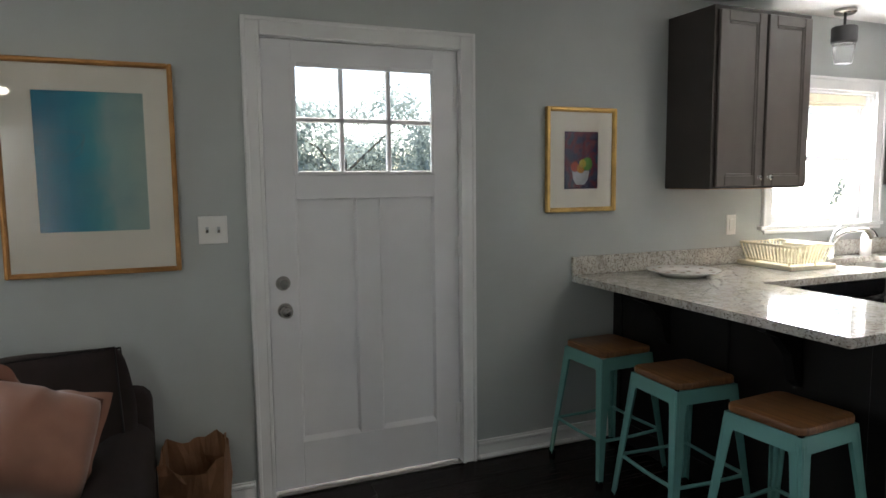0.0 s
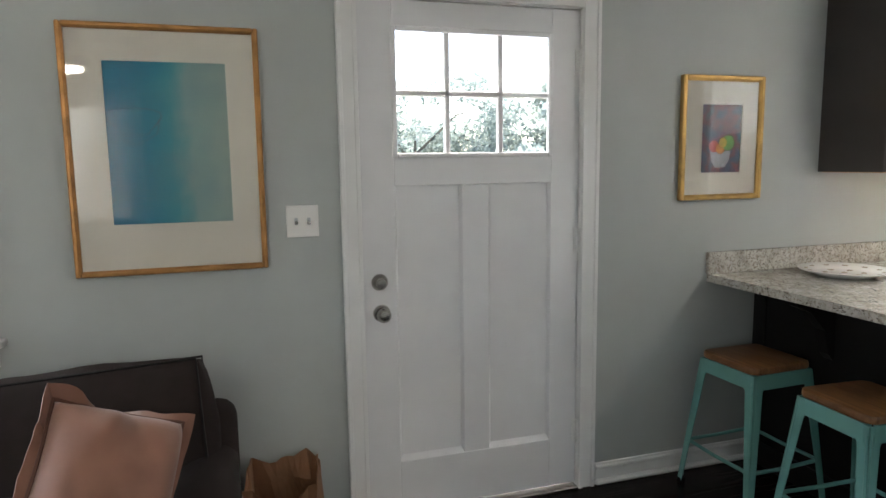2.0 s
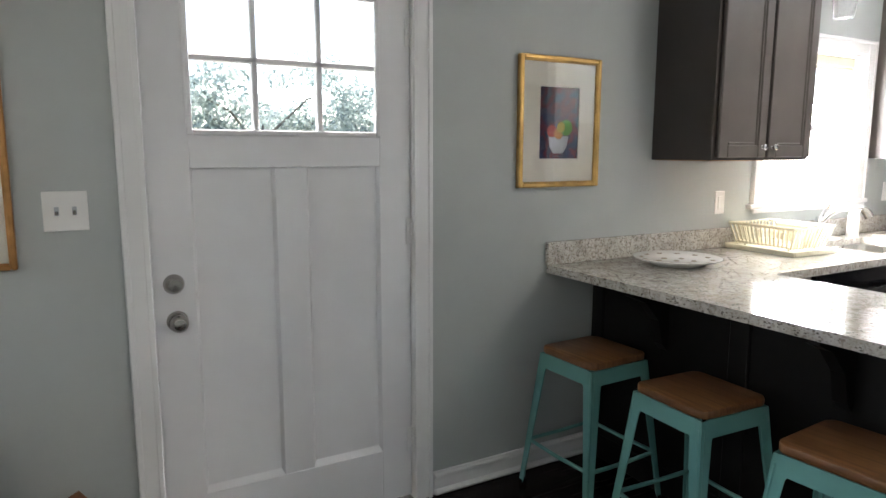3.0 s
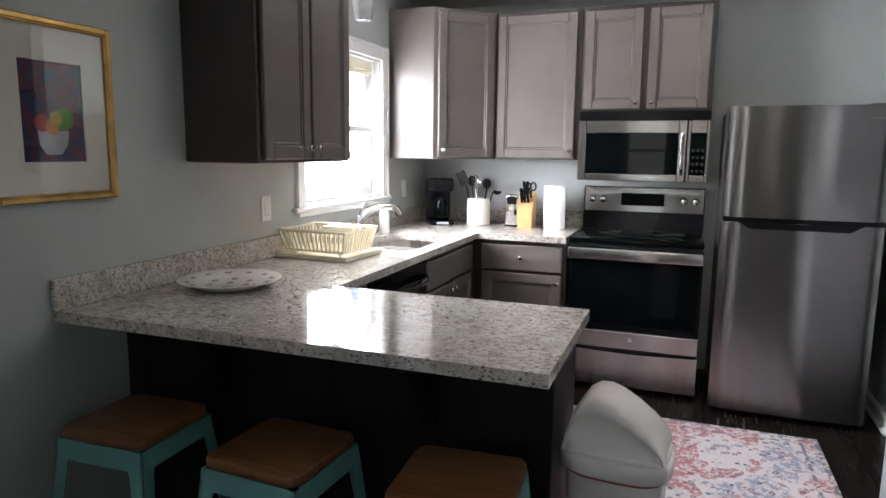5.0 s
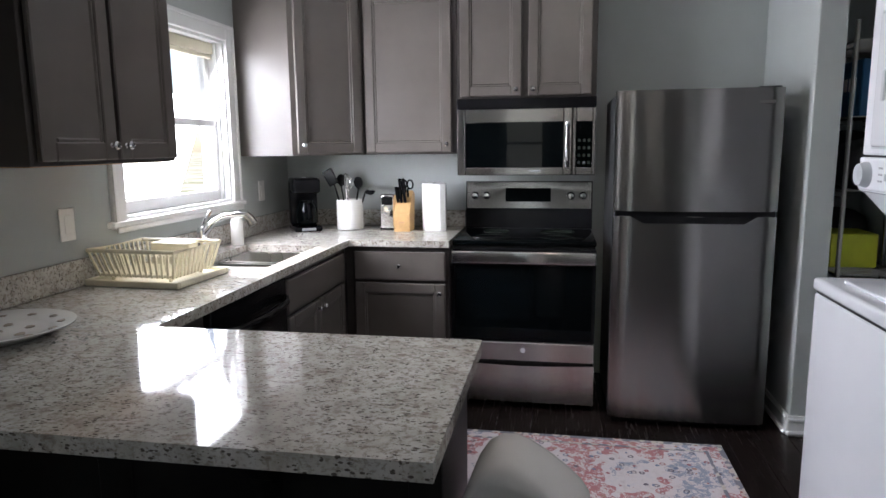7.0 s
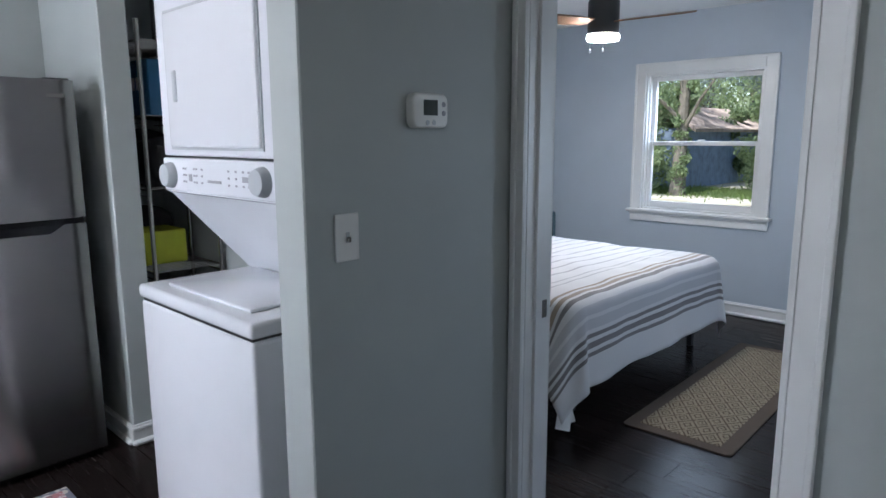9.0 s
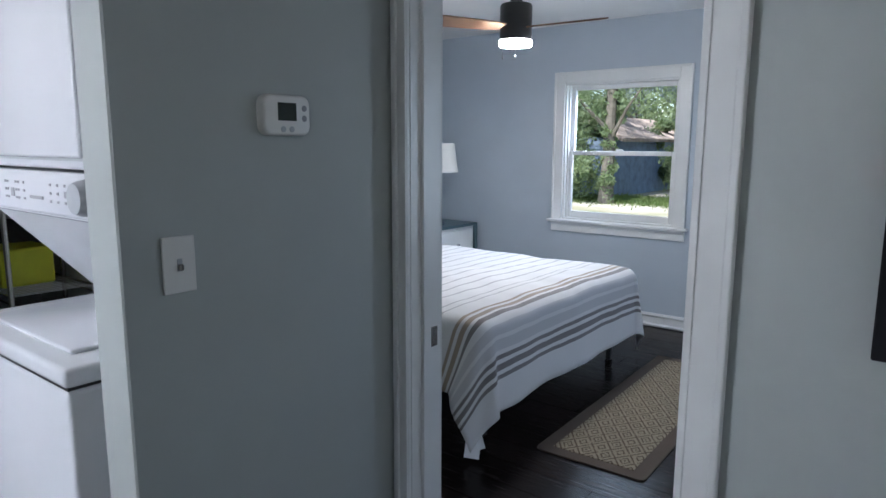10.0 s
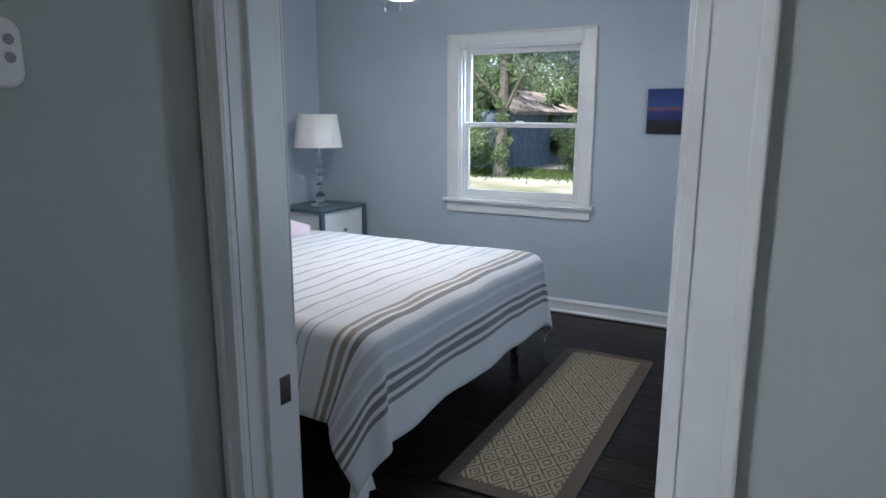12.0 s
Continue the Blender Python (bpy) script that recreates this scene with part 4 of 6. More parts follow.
def ceiling_fan(m, label, lit, yaws, drop=0.0):
    """A hugger fan with three blades and a drum light."""
    o = thing("ceiling_fan", label, "ceiling fan", m)
    b = B().lathe([(0.06, -0.001), (0.06, -0.05), (0.035, -0.06), (0.035, -0.125 - drop), (0.088, -0.14 - drop), (0.095, -0.155 - drop), (0.095, -0.335 - drop), (0.093, -0.345 - drop)], (0, 0, 0), 28)
    b.done("motor", BLACKM, o, True)
    b = B().lathe([(0.095, -0.346 - drop), (0.098, -0.352 - drop), (0.098, -0.366 - drop), (0.092, -0.378 - drop), (0.0, -0.381 - drop)], (0, 0, 0), 28)
    b.done("light", lit, o, True)
    for yaw in yaws:
        b = B()
        pts = [(0.09, -0.045), (0.20, -0.062), (0.50, -0.075), (0.545, -0.05), (0.56, 0.0), (0.545, 0.05), (0.50, 0.07), (0.20, 0.06), (0.09, 0.045)]
        b.poly([(x, y, 0.0) for x, y in pts], (0, 0, 0.008))
        b.done("blade", BLADE, o, m=pose(0, 0, -0.275 - drop, 12, 0, yaw))
    for x in (-0.045, 0.045):
        b = B().cyl((x, 0.07, -0.44 - drop), 0.0015, 0.07, "z", 6)
        b.lathe([(0, -0.458 - drop), (0.006, -0.452 - drop), (0.005, -0.437 - drop), (0, -0.435 - drop)], (x, 0.07, 0), 8)
        b.done("pull_chain", CHROME, o)
    return o


ceiling_fan(pose(-0.68, 0.62, CZ), "black ceiling fan with a lit drum lamp in living room", BULB_LIV, (20, 140, 260), -0.025)

# ---- kitchen ----
FACE_S, FACE_W, FACE_SW = 0, -90, -45  # turns that make a front look south, west, south-west


def knob(parent, x, z, y=-0.02):
    b = B().lathe([(0.0, 0.026), (0.009, 0.025), (0.0135, 0.019), (0.013, 0.014), (0.006, 0.009), (0.0055, 0.003), (0.009, 0.0)], (x, y, z), 16, YM)
    return b.done("knob", CHROME, parent, True)


def front(parent, name, w, h, m, knob_at=None, flat=False):
    """A cabinet door or drawer front in its own x-z plane, looking along -y, with moulded rails and a sunk panel."""
    o = None
    b = B()
    if flat:
        b.box(0, w, -0.02, -0.001, 0, h, 0.005, 2)
    else:
        r = 0.055
        b.rim(0, w, 0, h, r, -0.021, -0.001, 0.004)
        b.rim(r - 0.004, w - r + 0.004, r - 0.004, h - r + 0.004, 0.016, -0.015, -0.002, 0.005)
        b.box(r, w - r, -0.010, -0.002, r, h - r)
    o = b.done(name, CAB, parent, m=m)
    if knob_at:
        knob(o, *knob_at)
    return o


UB, UT = 1.365, 2.285  # wall cabinets' bottom and top

c = thing("wall_cabinet", "grey-brown painted two-door wall cabinet beside the window", "cabinet", group="kitchen wall cabinets")
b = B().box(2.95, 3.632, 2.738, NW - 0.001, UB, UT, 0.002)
b.done("body", CABSHADE, c)
b = B().box(2.966, 3.616, 2.756, NW - 0.01, UB - 0.003, UB + 0.002)
b.done("underside", PLY, c)
front(c, "door", 0.315, UT - UB - 0.035, pose(2.972, 2.738, UB + 0.012), (0.288, 0.045))
front(c, "door", 0.315, UT - UB - 0.035, pose(3.303, 2.738, UB + 0.012), (0.028, 0.045))

c = thing("wall_cabinet", "grey-brown painted diagonal corner wall cabinet", "cabinet", group="kitchen wall cabinets")
b = B().poly([(4.79, NW - 0.001, UB), (4.79, 2.765, UB), (5.10, 2.457, UB), (EW - 0.001, 2.457, UB), (EW - 0.001, NW - 0.001, UB)], (0, 0, UT - UB))
b.done("body", CAB, c)
front(c, "door", 0.39, UT - UB - 0.035, pose(4.808, 2.745, UB + 0.012, 0, 0, FACE_SW), (0.03, 0.045))

c = thing("wall_cabinet", "grey-brown painted single-door wall cabinet", "cabinet", group="kitchen wall cabinets")
B().box(5.105, EW - 0.001, 1.908, 2.455, UB, UT, 0.002).done("body", CABSHADE, c)
front(c, "door", 0.50, UT - UB - 0.035, pose(5.105, 2.437, UB + 0.012, 0, 0, FACE_W), (0.472, 0.045))

c = thing("wall_cabinet", "grey-brown painted two-door cabinet over the microwave", "cabinet", group="kitchen wall cabinets")
B().box(5.105, EW - 0.001, 1.145, 1.906, 1.667, UT, 0.002).done("body", CABSHADE, c)
front(c, "door", 0.340, UT - 1.667 - 0.035, pose(5.105, 1.888, 1.679, 0, 0, FACE_W), (0.312, 0.035))
front(c, "door", 0.340, UT - 1.667 - 0.035, pose(5.105, 1.512, 1.679, 0, 0, FACE_W), (0.028, 0.035))

# microwave: own axes, front in the x-z plane looking along -y
mw = thing("microwave", "stainless steel over-range microwave with a black window", "microwave", pose(5.055, 1.90, 1.245, 0, 0, FACE_W))
MW = 0.755
B().box(0, MW, 0.02, 0.364, 0, 0.419, 0.004).done("body", BLACK, mw)
b = B().rim(0.0, 0.628, 0.0, 0.362, 0.045, -0.004, 0.02, 0.004, wt=0.075, wb=0.042)
b.done("door", STEEL, mw)
b = B().box(0.042, 0.588, 0.004, 0.016, 0.04, 0.290)
b.done("window", GLOSSB, mw)
b = B().rim(0.633, MW, 0.0, 0.362, 0.018, -0.004, 0.02, 0.004, wt=0.075, wb=0.042)
b.done("panel", STEEL, mw)
b = B().box(0.650, MW - 0.017, 0.002, 0.016, 0.04, 0.29)
b.done("keypad", GLOSSB, mw)
for i in range(4):
    for k in range(3):
        B().box(0.661 + k * 0.026, 0.675 + k * 0.026, 0.0005, 0.003, 0.06 + i * 0.04, 0.075 + i * 0.04).done("key", LCD, mw)
b = B().tube([(0.607, -0.028, 0.045), (0.607, -0.036, 0.08), (0.607, -0.036, 0.25), (0.607, -0.028, 0.285)], 0.011, 10)
b.cyl((0.607, 0.0, 0.06), 0.008, 0.03, "y", 10).cyl((0.607, -0.03, 0.06), 0.008, 0.03, "y", 10).cyl((0.607, -0.03, 0.27), 0.008, 0.03, "y", 10)
b.done("handle", CHROME, mw, True)
b = B().box(0.0, MW, 0.0, 0.02, 0.366, 0.419, 0.003)
for i in range(30):
    b.box(0.03 + i * 0.0235, 0.045 + i * 0.0235, -0.003, 0.001, 0.378, 0.405)
b.done("vent", BLACK, mw)
B().box(0.40, 0.46, -0.005, -0.003, 0.022, 0.028).done("badge", LIGHTG, mw)

# range
rg = thing("kitchen_range", "stainless and black glass electric range with a drawer", "range", pose(4.80, 1.893, 0, 0, 0, FACE_W))
RW = 0.753
B().box(0.004, RW - 0.004, 0.02, 0.60, 0.03, 0.885, 0.003).done("body", BLACKM, rg)
b = B().box(0, RW, 0.0, 0.54, 0.886, 0.915, 0.008, 2)
b.done("cooktop", GLOSSB, rg, True)
for x, y, r in ((0.20, 0.14, 0.10), (0.55, 0.14, 0.08), (0.20, 0.39, 0.075), (0.55, 0.39, 0.10)):
    ring = [(x + r * math.cos(i * 0.2618), y + r * math.sin(i * 0.2618), 0.9156) for i in range(24)]
    B().tube(ring, 0.0011, 4, True).done("burner_mark", LCD, rg)
b = B().poly([(0, 0.54, 0.915), (0, 0.61, 0.915), (0, 0.61, 1.195), (0, 0.565, 1.195), (0, 0.545, 1.02)], (RW, 0, 0))
b.done("backguard", BLACK, rg)
b = B().poly([(0.006, 0.5445, 1.035), (0.006, 0.552, 1.035), (0.006, 0.570, 1.190), (0.006, 0.5615, 1.190)], (RW - 0.012, 0, 0))
b.done("control_panel", STEEL, rg)
b = B().poly([(0.24, 0.545, 1.075), (0.24, 0.556, 1.075), (0.24, 0.563, 1.155), (0.24, 0.553, 1.155)], (0.27, 0, 0))
b.done("display", GLOSSB, rg)
for x in (0.055, 0.125, RW - 0.125, RW - 0.055):
    b = B().lathe([(0.0, 0.030), (0.017, 0.029), (0.020, 0.022), (0.020, 0.006), (0.024, 0.0)], (x, 0.553, 1.11), 18, YM)
    b.done("knob", CHROME, rg, True)
b = B().box(0.0, RW, -0.008, 0.02, 0.372, 0.872, 0.004)
b.done("oven_door", BLACK, rg)
b = B().box(0.02, RW - 0.02, -0.011, -0.007, 0.385, 0.785)
b.done("oven_window", GLOSSB, rg)
b = B().box(0.0, RW, -0.016, 0.0, 0.265, 0.368, 0.004)
b.done("oven_door_trim", STEEL, rg)
B().lathe([(0.0, 0.003), (0.013, 0.002), (0.014, 0.0)], (0.38, -0.016, 0.325), 18, YM).done("badge", LIGHTG, rg)
b = B().box(0.0, RW, -0.044, -0.020, 0.795, 0.863, 0.010, 3)
b.box(0.012, 0.045, -0.022, -0.006, 0.805, 0.852, 0.003).box(RW - 0.045, RW - 0.012, -0.022, -0.006, 0.805, 0.852, 0.003)
b.done("handle", STEEL, rg, True)
b = B()
b.poly([(0.0, -0.014, 0.035), (RW, -0.014, 0.035), (RW, -0.014, 0.252), (RW * 0.72, -0.014, 0.242), (RW * 0.5, -0.014, 0.238), (RW * 0.28, -0.014, 0.242), (0.0, -0.014, 0.252)], (0, 0.03, 0))
b.done("drawer", STEEL, rg)

# refrigerator
fr = thing("refrigerator", "stainless steel top-freezer refrigerator on dark floor", "refrigerator", pose(4.67, 1.072, 0, 0, 0, FACE_W))
FW = 0.748
B().box(0.004, FW - 0.004, 0.075, 0.73, 0.02, 1.648, 0.006).done("body", FRIDGESIDE, fr)


def bowed(b, x0, x1, z0, z1, bow=0.014, t=0.062, n=14):
    """A door whose face swells gently across its width."""
    pts = [(x0 + (x1 - x0) * i / n, -bow * (1 - (2 * i / n - 1) ** 2) + (0.010 if i in (0, n) else 0.0), z0) for i in range(n + 1)]
    b.poly(pts + [(x1, t, z0), (x0, t, z0)], (0, 0, z1 - z0))
    return b


b = bowed(B(), 0, FW, 1.088, 1.660)
b.done("freezer_door", FRIDGEST, fr, True, angle=30)
b = bowed(B(), 0, FW, 0.032, 1.064)
b.done("fridge_door", FRIDGEST, fr, True, angle=30)
b = B().box(0.01, FW - 0.01, 0.004, 0.06, 1.062, 1.090)
b.poly([(0.075, -0.0135, 1.066), (FW - 0.09, -0.0135, 1.066), (FW - 0.15, -0.0175, 1.030), (0.14, -0.0175, 1.030)], (0, 0.012, 0))
b.done("handle_recess", BLACK, fr)
B().box(FW - 0.12, FW - 0.04, -0.007, 0.004, 1.585, 1.605, 0.002).done("badge", NICKEL, fr)
b = B().box(0.02, FW - 0.02, 0.03, 0.09, 0.0, 0.03)
b.done("toe_grille", BLACK, fr)
b = B().box(FW - 0.11, FW - 0.01, 0.02, 0.12, 1.648, 1.668, 0.004)
b.done("hinge_cover", FRIDGESIDE, fr)

# counter
ct = thing("countertop", "speckled cream and grey polished granite countertop", "countertop", kind="structure")
CT0, CT1 = 0.880, 0.915
SX0, SX1, SY0, SY1 = 3.92, 4.52, 2.535, 2.925
b = B()
b.box(2.345, 3.015, 1.525, 2.45, CT0, CT1).box(2.345, 3.015, 2.45, NW - 0.001, CT0, CT1)
b.box(3.015, SX0, 2.45, NW - 0.001, CT0, CT1).box(SX1, 4.745, 2.45, NW - 0.001, CT0, CT1)
b.box(SX0, SX1, 2.45, SY0, CT0, CT1).box(SX0, SX1, SY1, NW - 0.001, CT0, CT1)
b.box(4.745, EW - 0.001, 2.45, NW - 0.001, CT0, CT1).box(4.745, EW - 0.001, 1.903, 2.45, CT0, CT1)
bmesh.ops.remove_doubles(b.b, verts=b.b.verts, dist=0.0002)
b.done("slab", GRANITE, ct)
b = B().box(2.335, EW - 0.022, NW - 0.022, NW - 0.001, CT1 + 0.0005, 1.015, 0.003).box(EW - 0.022, EW - 0.001, 1.903, NW - 0.001, CT1 + 0.0005, 1.015, 0.003)
b.done("backsplash", GRANITE, ct)

sink = thing("kitchen_sink", "double-bowl undermount stainless steel sink", "sink")
for x0, x1 in ((SX0 - 0.01, 4.19), (4.21, SX1 + 0.01)):
    b = B()
    y0, y1, zb = SY0 - 0.01, SY1 + 0.01, 0.70
    b.box(x0, x1, y0, y1, zb, CT0 - 0.001, 0.045, 4)
    top = [f for f in b.b.faces if f.normal.z > 0.9 and f.calc_center_median().z > CT0 - 0.01]
    bmesh.ops.delete(b.b, geom=top, context="FACES")
    for v in b.b.verts:
        if v.co.z > CT0 - 0.06:
            v.co.z = CT0 - 0.001
    o = b.done("bowl", SINKST, sink, True, angle=60)
b = B().box(4.188, 4.212, SY0, SY1, CT0 - 0.05, CT0 - 0.008, 0.01, 3)
b.done("divider", SINKST, sink, True)
for x in (4.05, 4.36):
    B().lathe([(0.04, 0.708), (0.035, 0.704), (0.0, 0.703)], (x, 2.73, 0), 18).done("drain", CHROME, sink, True)

fc = thing("kitchen_faucet", "chrome pull-out kitchen faucet behind the sink", "faucet", pose(4.20, 2.985, CT1))
b = B().lathe([(0.030, 0.0), (0.030, 0.012), (0.024, 0.018), (0.022, 0.09), (0.024, 0.11), (0.020, 0.13), (0.0, 0.134)], (0, 0, 0), 20)
b.done("base", CHROME, fc, True)
b = B().tube([(0, 0, 0.09), (0.01, -0.05, 0.15), (0.025, -0.10, 0.178), (0.045, -0.16, 0.185), (0.058, -0.20, 0.182)], [0.018, 0.017, 0.016, 0.016, 0.017], 14)
b.done("spout", CHROME, fc, True)
b = B().tube([(0.055, -0.195, 0.186), (0.062, -0.215, 0.165), (0.066, -0.228, 0.140)], [0.019, 0.022, 0.024], 14)
b.done("spray_head", NICKEL, fc, True)
b = B().tube([(0, 0.0, 0.12), (0.02, -0.01, 0.165), (0.06, -0.015, 0.20)], [0.010, 0.009, 0.007], 10)
b.done("lever", CHROME, fc, True)
b = B().lathe([(0.030, 0.0), (0.032, 0.01), (0.031, 0.12), (0.024, 0.14), (0.010, 0.145), (0.010, 0.165), (0.0, 0.166)], (0, 0, 0), 20)
tagged(b.done("soap_bottle", PLASTIC, m=pose(4.50, 2.965, CT1 + 0.0005), smooth=True), "white plastic soap bottle beside the faucet", "bottle")

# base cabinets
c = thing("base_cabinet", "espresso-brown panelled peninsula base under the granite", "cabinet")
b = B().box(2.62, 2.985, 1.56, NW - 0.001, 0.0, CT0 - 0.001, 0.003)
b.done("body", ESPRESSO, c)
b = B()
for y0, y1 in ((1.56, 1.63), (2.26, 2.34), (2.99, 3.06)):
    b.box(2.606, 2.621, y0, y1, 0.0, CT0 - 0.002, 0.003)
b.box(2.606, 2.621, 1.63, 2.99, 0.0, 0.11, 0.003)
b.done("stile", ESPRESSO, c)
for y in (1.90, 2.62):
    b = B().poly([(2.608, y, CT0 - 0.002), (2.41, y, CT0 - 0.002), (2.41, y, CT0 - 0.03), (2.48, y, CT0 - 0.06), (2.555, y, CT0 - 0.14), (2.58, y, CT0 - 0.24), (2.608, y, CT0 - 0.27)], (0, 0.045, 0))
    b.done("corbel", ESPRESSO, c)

FY = 2.485
c = thing("base_cabinet", "grey-brown painted sink base cabinet with two doors", "cabinet", group="kitchen base cabinets")
B().box(3.95, 4.772, FY, NW - 0.03, 0.10, 0.695, 0.002).box(3.95, 4.772, FY, FY + 0.02, 0.695, CT0 - 0.001).box(3.95, 4.772, FY + 0.06, NW - 0.03, 0.0, 0.10).done("body", CABSHADE, c)
front(c, "drawer", 0.74, 0.150, pose(3.965, FY, 0.700), flat=True)
front(c, "door", 0.365, 0.56, pose(3.965, FY, 0.125), (0.335, 0.52))
front(c, "door", 0.365, 0.56, pose(4.338, FY, 0.125), (0.030, 0.52))
c = thing("base_cabinet", "grey-brown painted corner base cabinet with a drawer", "cabinet", group="kitchen base cabinets")
B().box(4.774, EW - 0.001, 1.903, 2.484, 0.10, CT0 - 0.001, 0.002).box(4.83, EW - 0.001, 1.903, 2.484, 0.0, 0.10).done("body", CABSHADE, c)
front(c, "drawer", 0.50, 0.155, pose(4.774, 2.425, 0.697, 0, 0, FACE_W), (0.25, 0.078), flat=True)
front(c, "door", 0.50, 0.555, pose(4.774, 2.425, 0.125, 0, 0, FACE_W), (0.470, 0.505))
b = B().box(3.0, 3.325, FY + 0.002, NW - 0.03, 0.0, CT0 - 0.001, 0.002)
tagged(b.done("corner_filler", CABSHADE), "dark grey-brown filler cabinet in the counter's corner", "cabinet", "kitchen base cabinets")

dw = thing("dishwasher", "black dishwasher with a bowed bar handle under counter", "dishwasher", pose(3.33, FY - 0.02, 0))
B().box(0.003, 0.615, 0.03, 0.56, 0.10, 0.872, 0.003).done("body", BLACK, dw)
b = B().box(0.0, 0.615, 0.0, 0.028, 0.12, 0.872, 0.006, 2)
b.done("door", BLACK, dw)
b = B().tube([(0.04, -0.012, 0.79), (0.10, -0.040, 0.785), (0.31, -0.055, 0.780), (0.515, -0.040, 0.785), (0.575, -0.012, 0.79)], 0.016, 10)
b.done("handle", BLACK, dw, True)
B().box(0.01, 0.605, 0.05, 0.10, 0.0, 0.10).done("toe_kick", BLACK, dw)

# pendant over the sink
lt = thing("ceiling_lamp", "small black ceiling lamp with a tapered clear glass", "lamp", pose(4.11, 2.90, CZ))
B().lathe([(0.06, -0.001), (0.06, -0.02), (0.05, -0.03), (0.0, -0.031)], (0, 0, 0), 20).done("canopy", NICKEL, lt, True)
B().cyl((0, 0, -0.10), 0.008, 0.08, "z", 10).done("stem", BLACKM, lt)
B().lathe([(0.0, -0.10), (0.066, -0.102), (0.070, -0.11), (0.070, -0.19), (0.062, -0.20)], (0, 0, 0), 24, cap=False).done("holder", BLACKM, lt, True)
B().lathe([(0.062, -0.195), (0.055, -0.26), (0.045, -0.315), (0.0, -0.318)], (0, 0, 0), 24).done("glass", FROST, lt, True)

fl = thing("ceiling_lamp", "lit flush ceiling lamp with a white diffuser in kitchen", "lamp", pose(3.66, 1.26, CZ))
B().lathe([(0.155, -0.001), (0.155, -0.025), (0.145, -0.03)], (0, 0, 0), 32).done("rim", NICKEL, fl, True)
B().lathe([(0.142, -0.028), (0.135, -0.06), (0.10, -0.085), (0.0, -0.095)], (0, 0, 0), 32).done("diffuser", BULB_KIT, fl, True)
b = B().box(KWIN[0] + 0.025, KWIN[1] - 0.025, NW + 0.045, NW + 0.075, KWIN[3] - 0.075, KWIN[3] - 0.02, 0.006, 2)
b.box(KWIN[0] + 0.03, KWIN[1] - 0.03, NW + 0.052, NW + 0.068, KWIN[3] - 0.10, KWIN[3] - 0.077, 0.004)
tagged(b.done("window_shade", CREAM), "beige window shade rolled up at the top of window", "window shade")

# stools
def stool(m):
    o = thing("bar_stool", "mint-green metal bar stool with a brown wooden seat", "stool", m, "stools at the peninsula")
    b = B().box(-0.152, 0.152, -0.152, 0.152, 0.583, 0.612, 0.0)
    vert = [e for e in b.b.edges if abs(e.verts[0].co.z - e.verts[1].co.z) > 0.01]
    bmesh.ops.bevel(b.b, geom=vert, offset=0.04, segments=5, affect="EDGES", profile=0.5)
    rim = [e for e in b.b.edges if abs(e.verts[0].co.z - e.verts[1].co.z) < 0.001]
    bmesh.ops.bevel(b.b, geom=rim, offset=0.007, segments=2, affect="EDGES", profile=0.5)
    b.done("seat", SEATWOOD, o, True, angle=40)
    b = B()
    for s in range(4):
        r = pose(0, 0, 0, 0, 0, 90 * s)
        q = [r @ Vector(p) for p in ((-0.128, -0.150, 0.582), (0.128, -0.150, 0.582), (0.136, -0.157, 0.525), (-0.136, -0.157, 0.525))]
        b.poly(q, r @ Vector((0, 0.006, 0)))
    b.done("apron", MINT, o)
    for s in range(4):
        r = pose(0, 0, 0, 0, 0, 90 * s)
        b = B()
        # folded sheet leg: two flanges meeting at the corner, narrowing to the foot
        top, bot = Vector((0.150, 0.150, 0.580)), Vector((0.205, 0.205, 0.012))
        for ax in (Vector((-1, 0, 0)), Vector((0, -1, 0))):
            inn = Vector((0, -0.004, 0)) if ax.x else Vector((-0.004, 0, 0))
            q = [top, top + ax * 0.066, top.lerp(bot, 0.12) + ax * 0.045, bot + ax * 0.024, bot]
            b.poly([r @ p for p in q], r.to_3x3() @ inn)
        mid = [top.lerp(bot, t) + Vector((-0.010, -0.010, 0)) for t in (0.05, 0.5, 0.97)]
        b.tube([r @ p for p in mid], [0.012, 0.011, 0.009], 8)
        b.done("leg", MINT, o)
        B().cyl(tuple(r @ Vector((0.193, 0.193, 0.0))), 0.016, 0.02, "z", 10).done("foot", BLACK, o)
    for s in range(4):
        r = pose(0, 0, 0, 0, 0, 90 * s)
        z, k = 0.20, 0.178
        B().tube([r @ Vector((-k, -k, z)), r @ Vector((0, -k - 0.002, z - 0.004)), r @ Vector((k, -k, z))], 0.008, 8).done("rung", MINT, o, True)
    return o


first = stool(pose(2.36, 2.775, 0.003, 0, 0, 2))
copy_thing(first, pose(2.355, 2.255, 0.003, 0, 0, -3))
copy_thing(first, pose(2.365, 1.745, 0.003, 0, 0, 4))

# bin
bn = thing("trash_can", "white plastic swing-top trash can beside the peninsula", "trash can", pose(2.775, 1.398, 0.002, 0, 0, -4) @ Matrix.Diagonal((0.90, 0.89, 0.97, 1)))


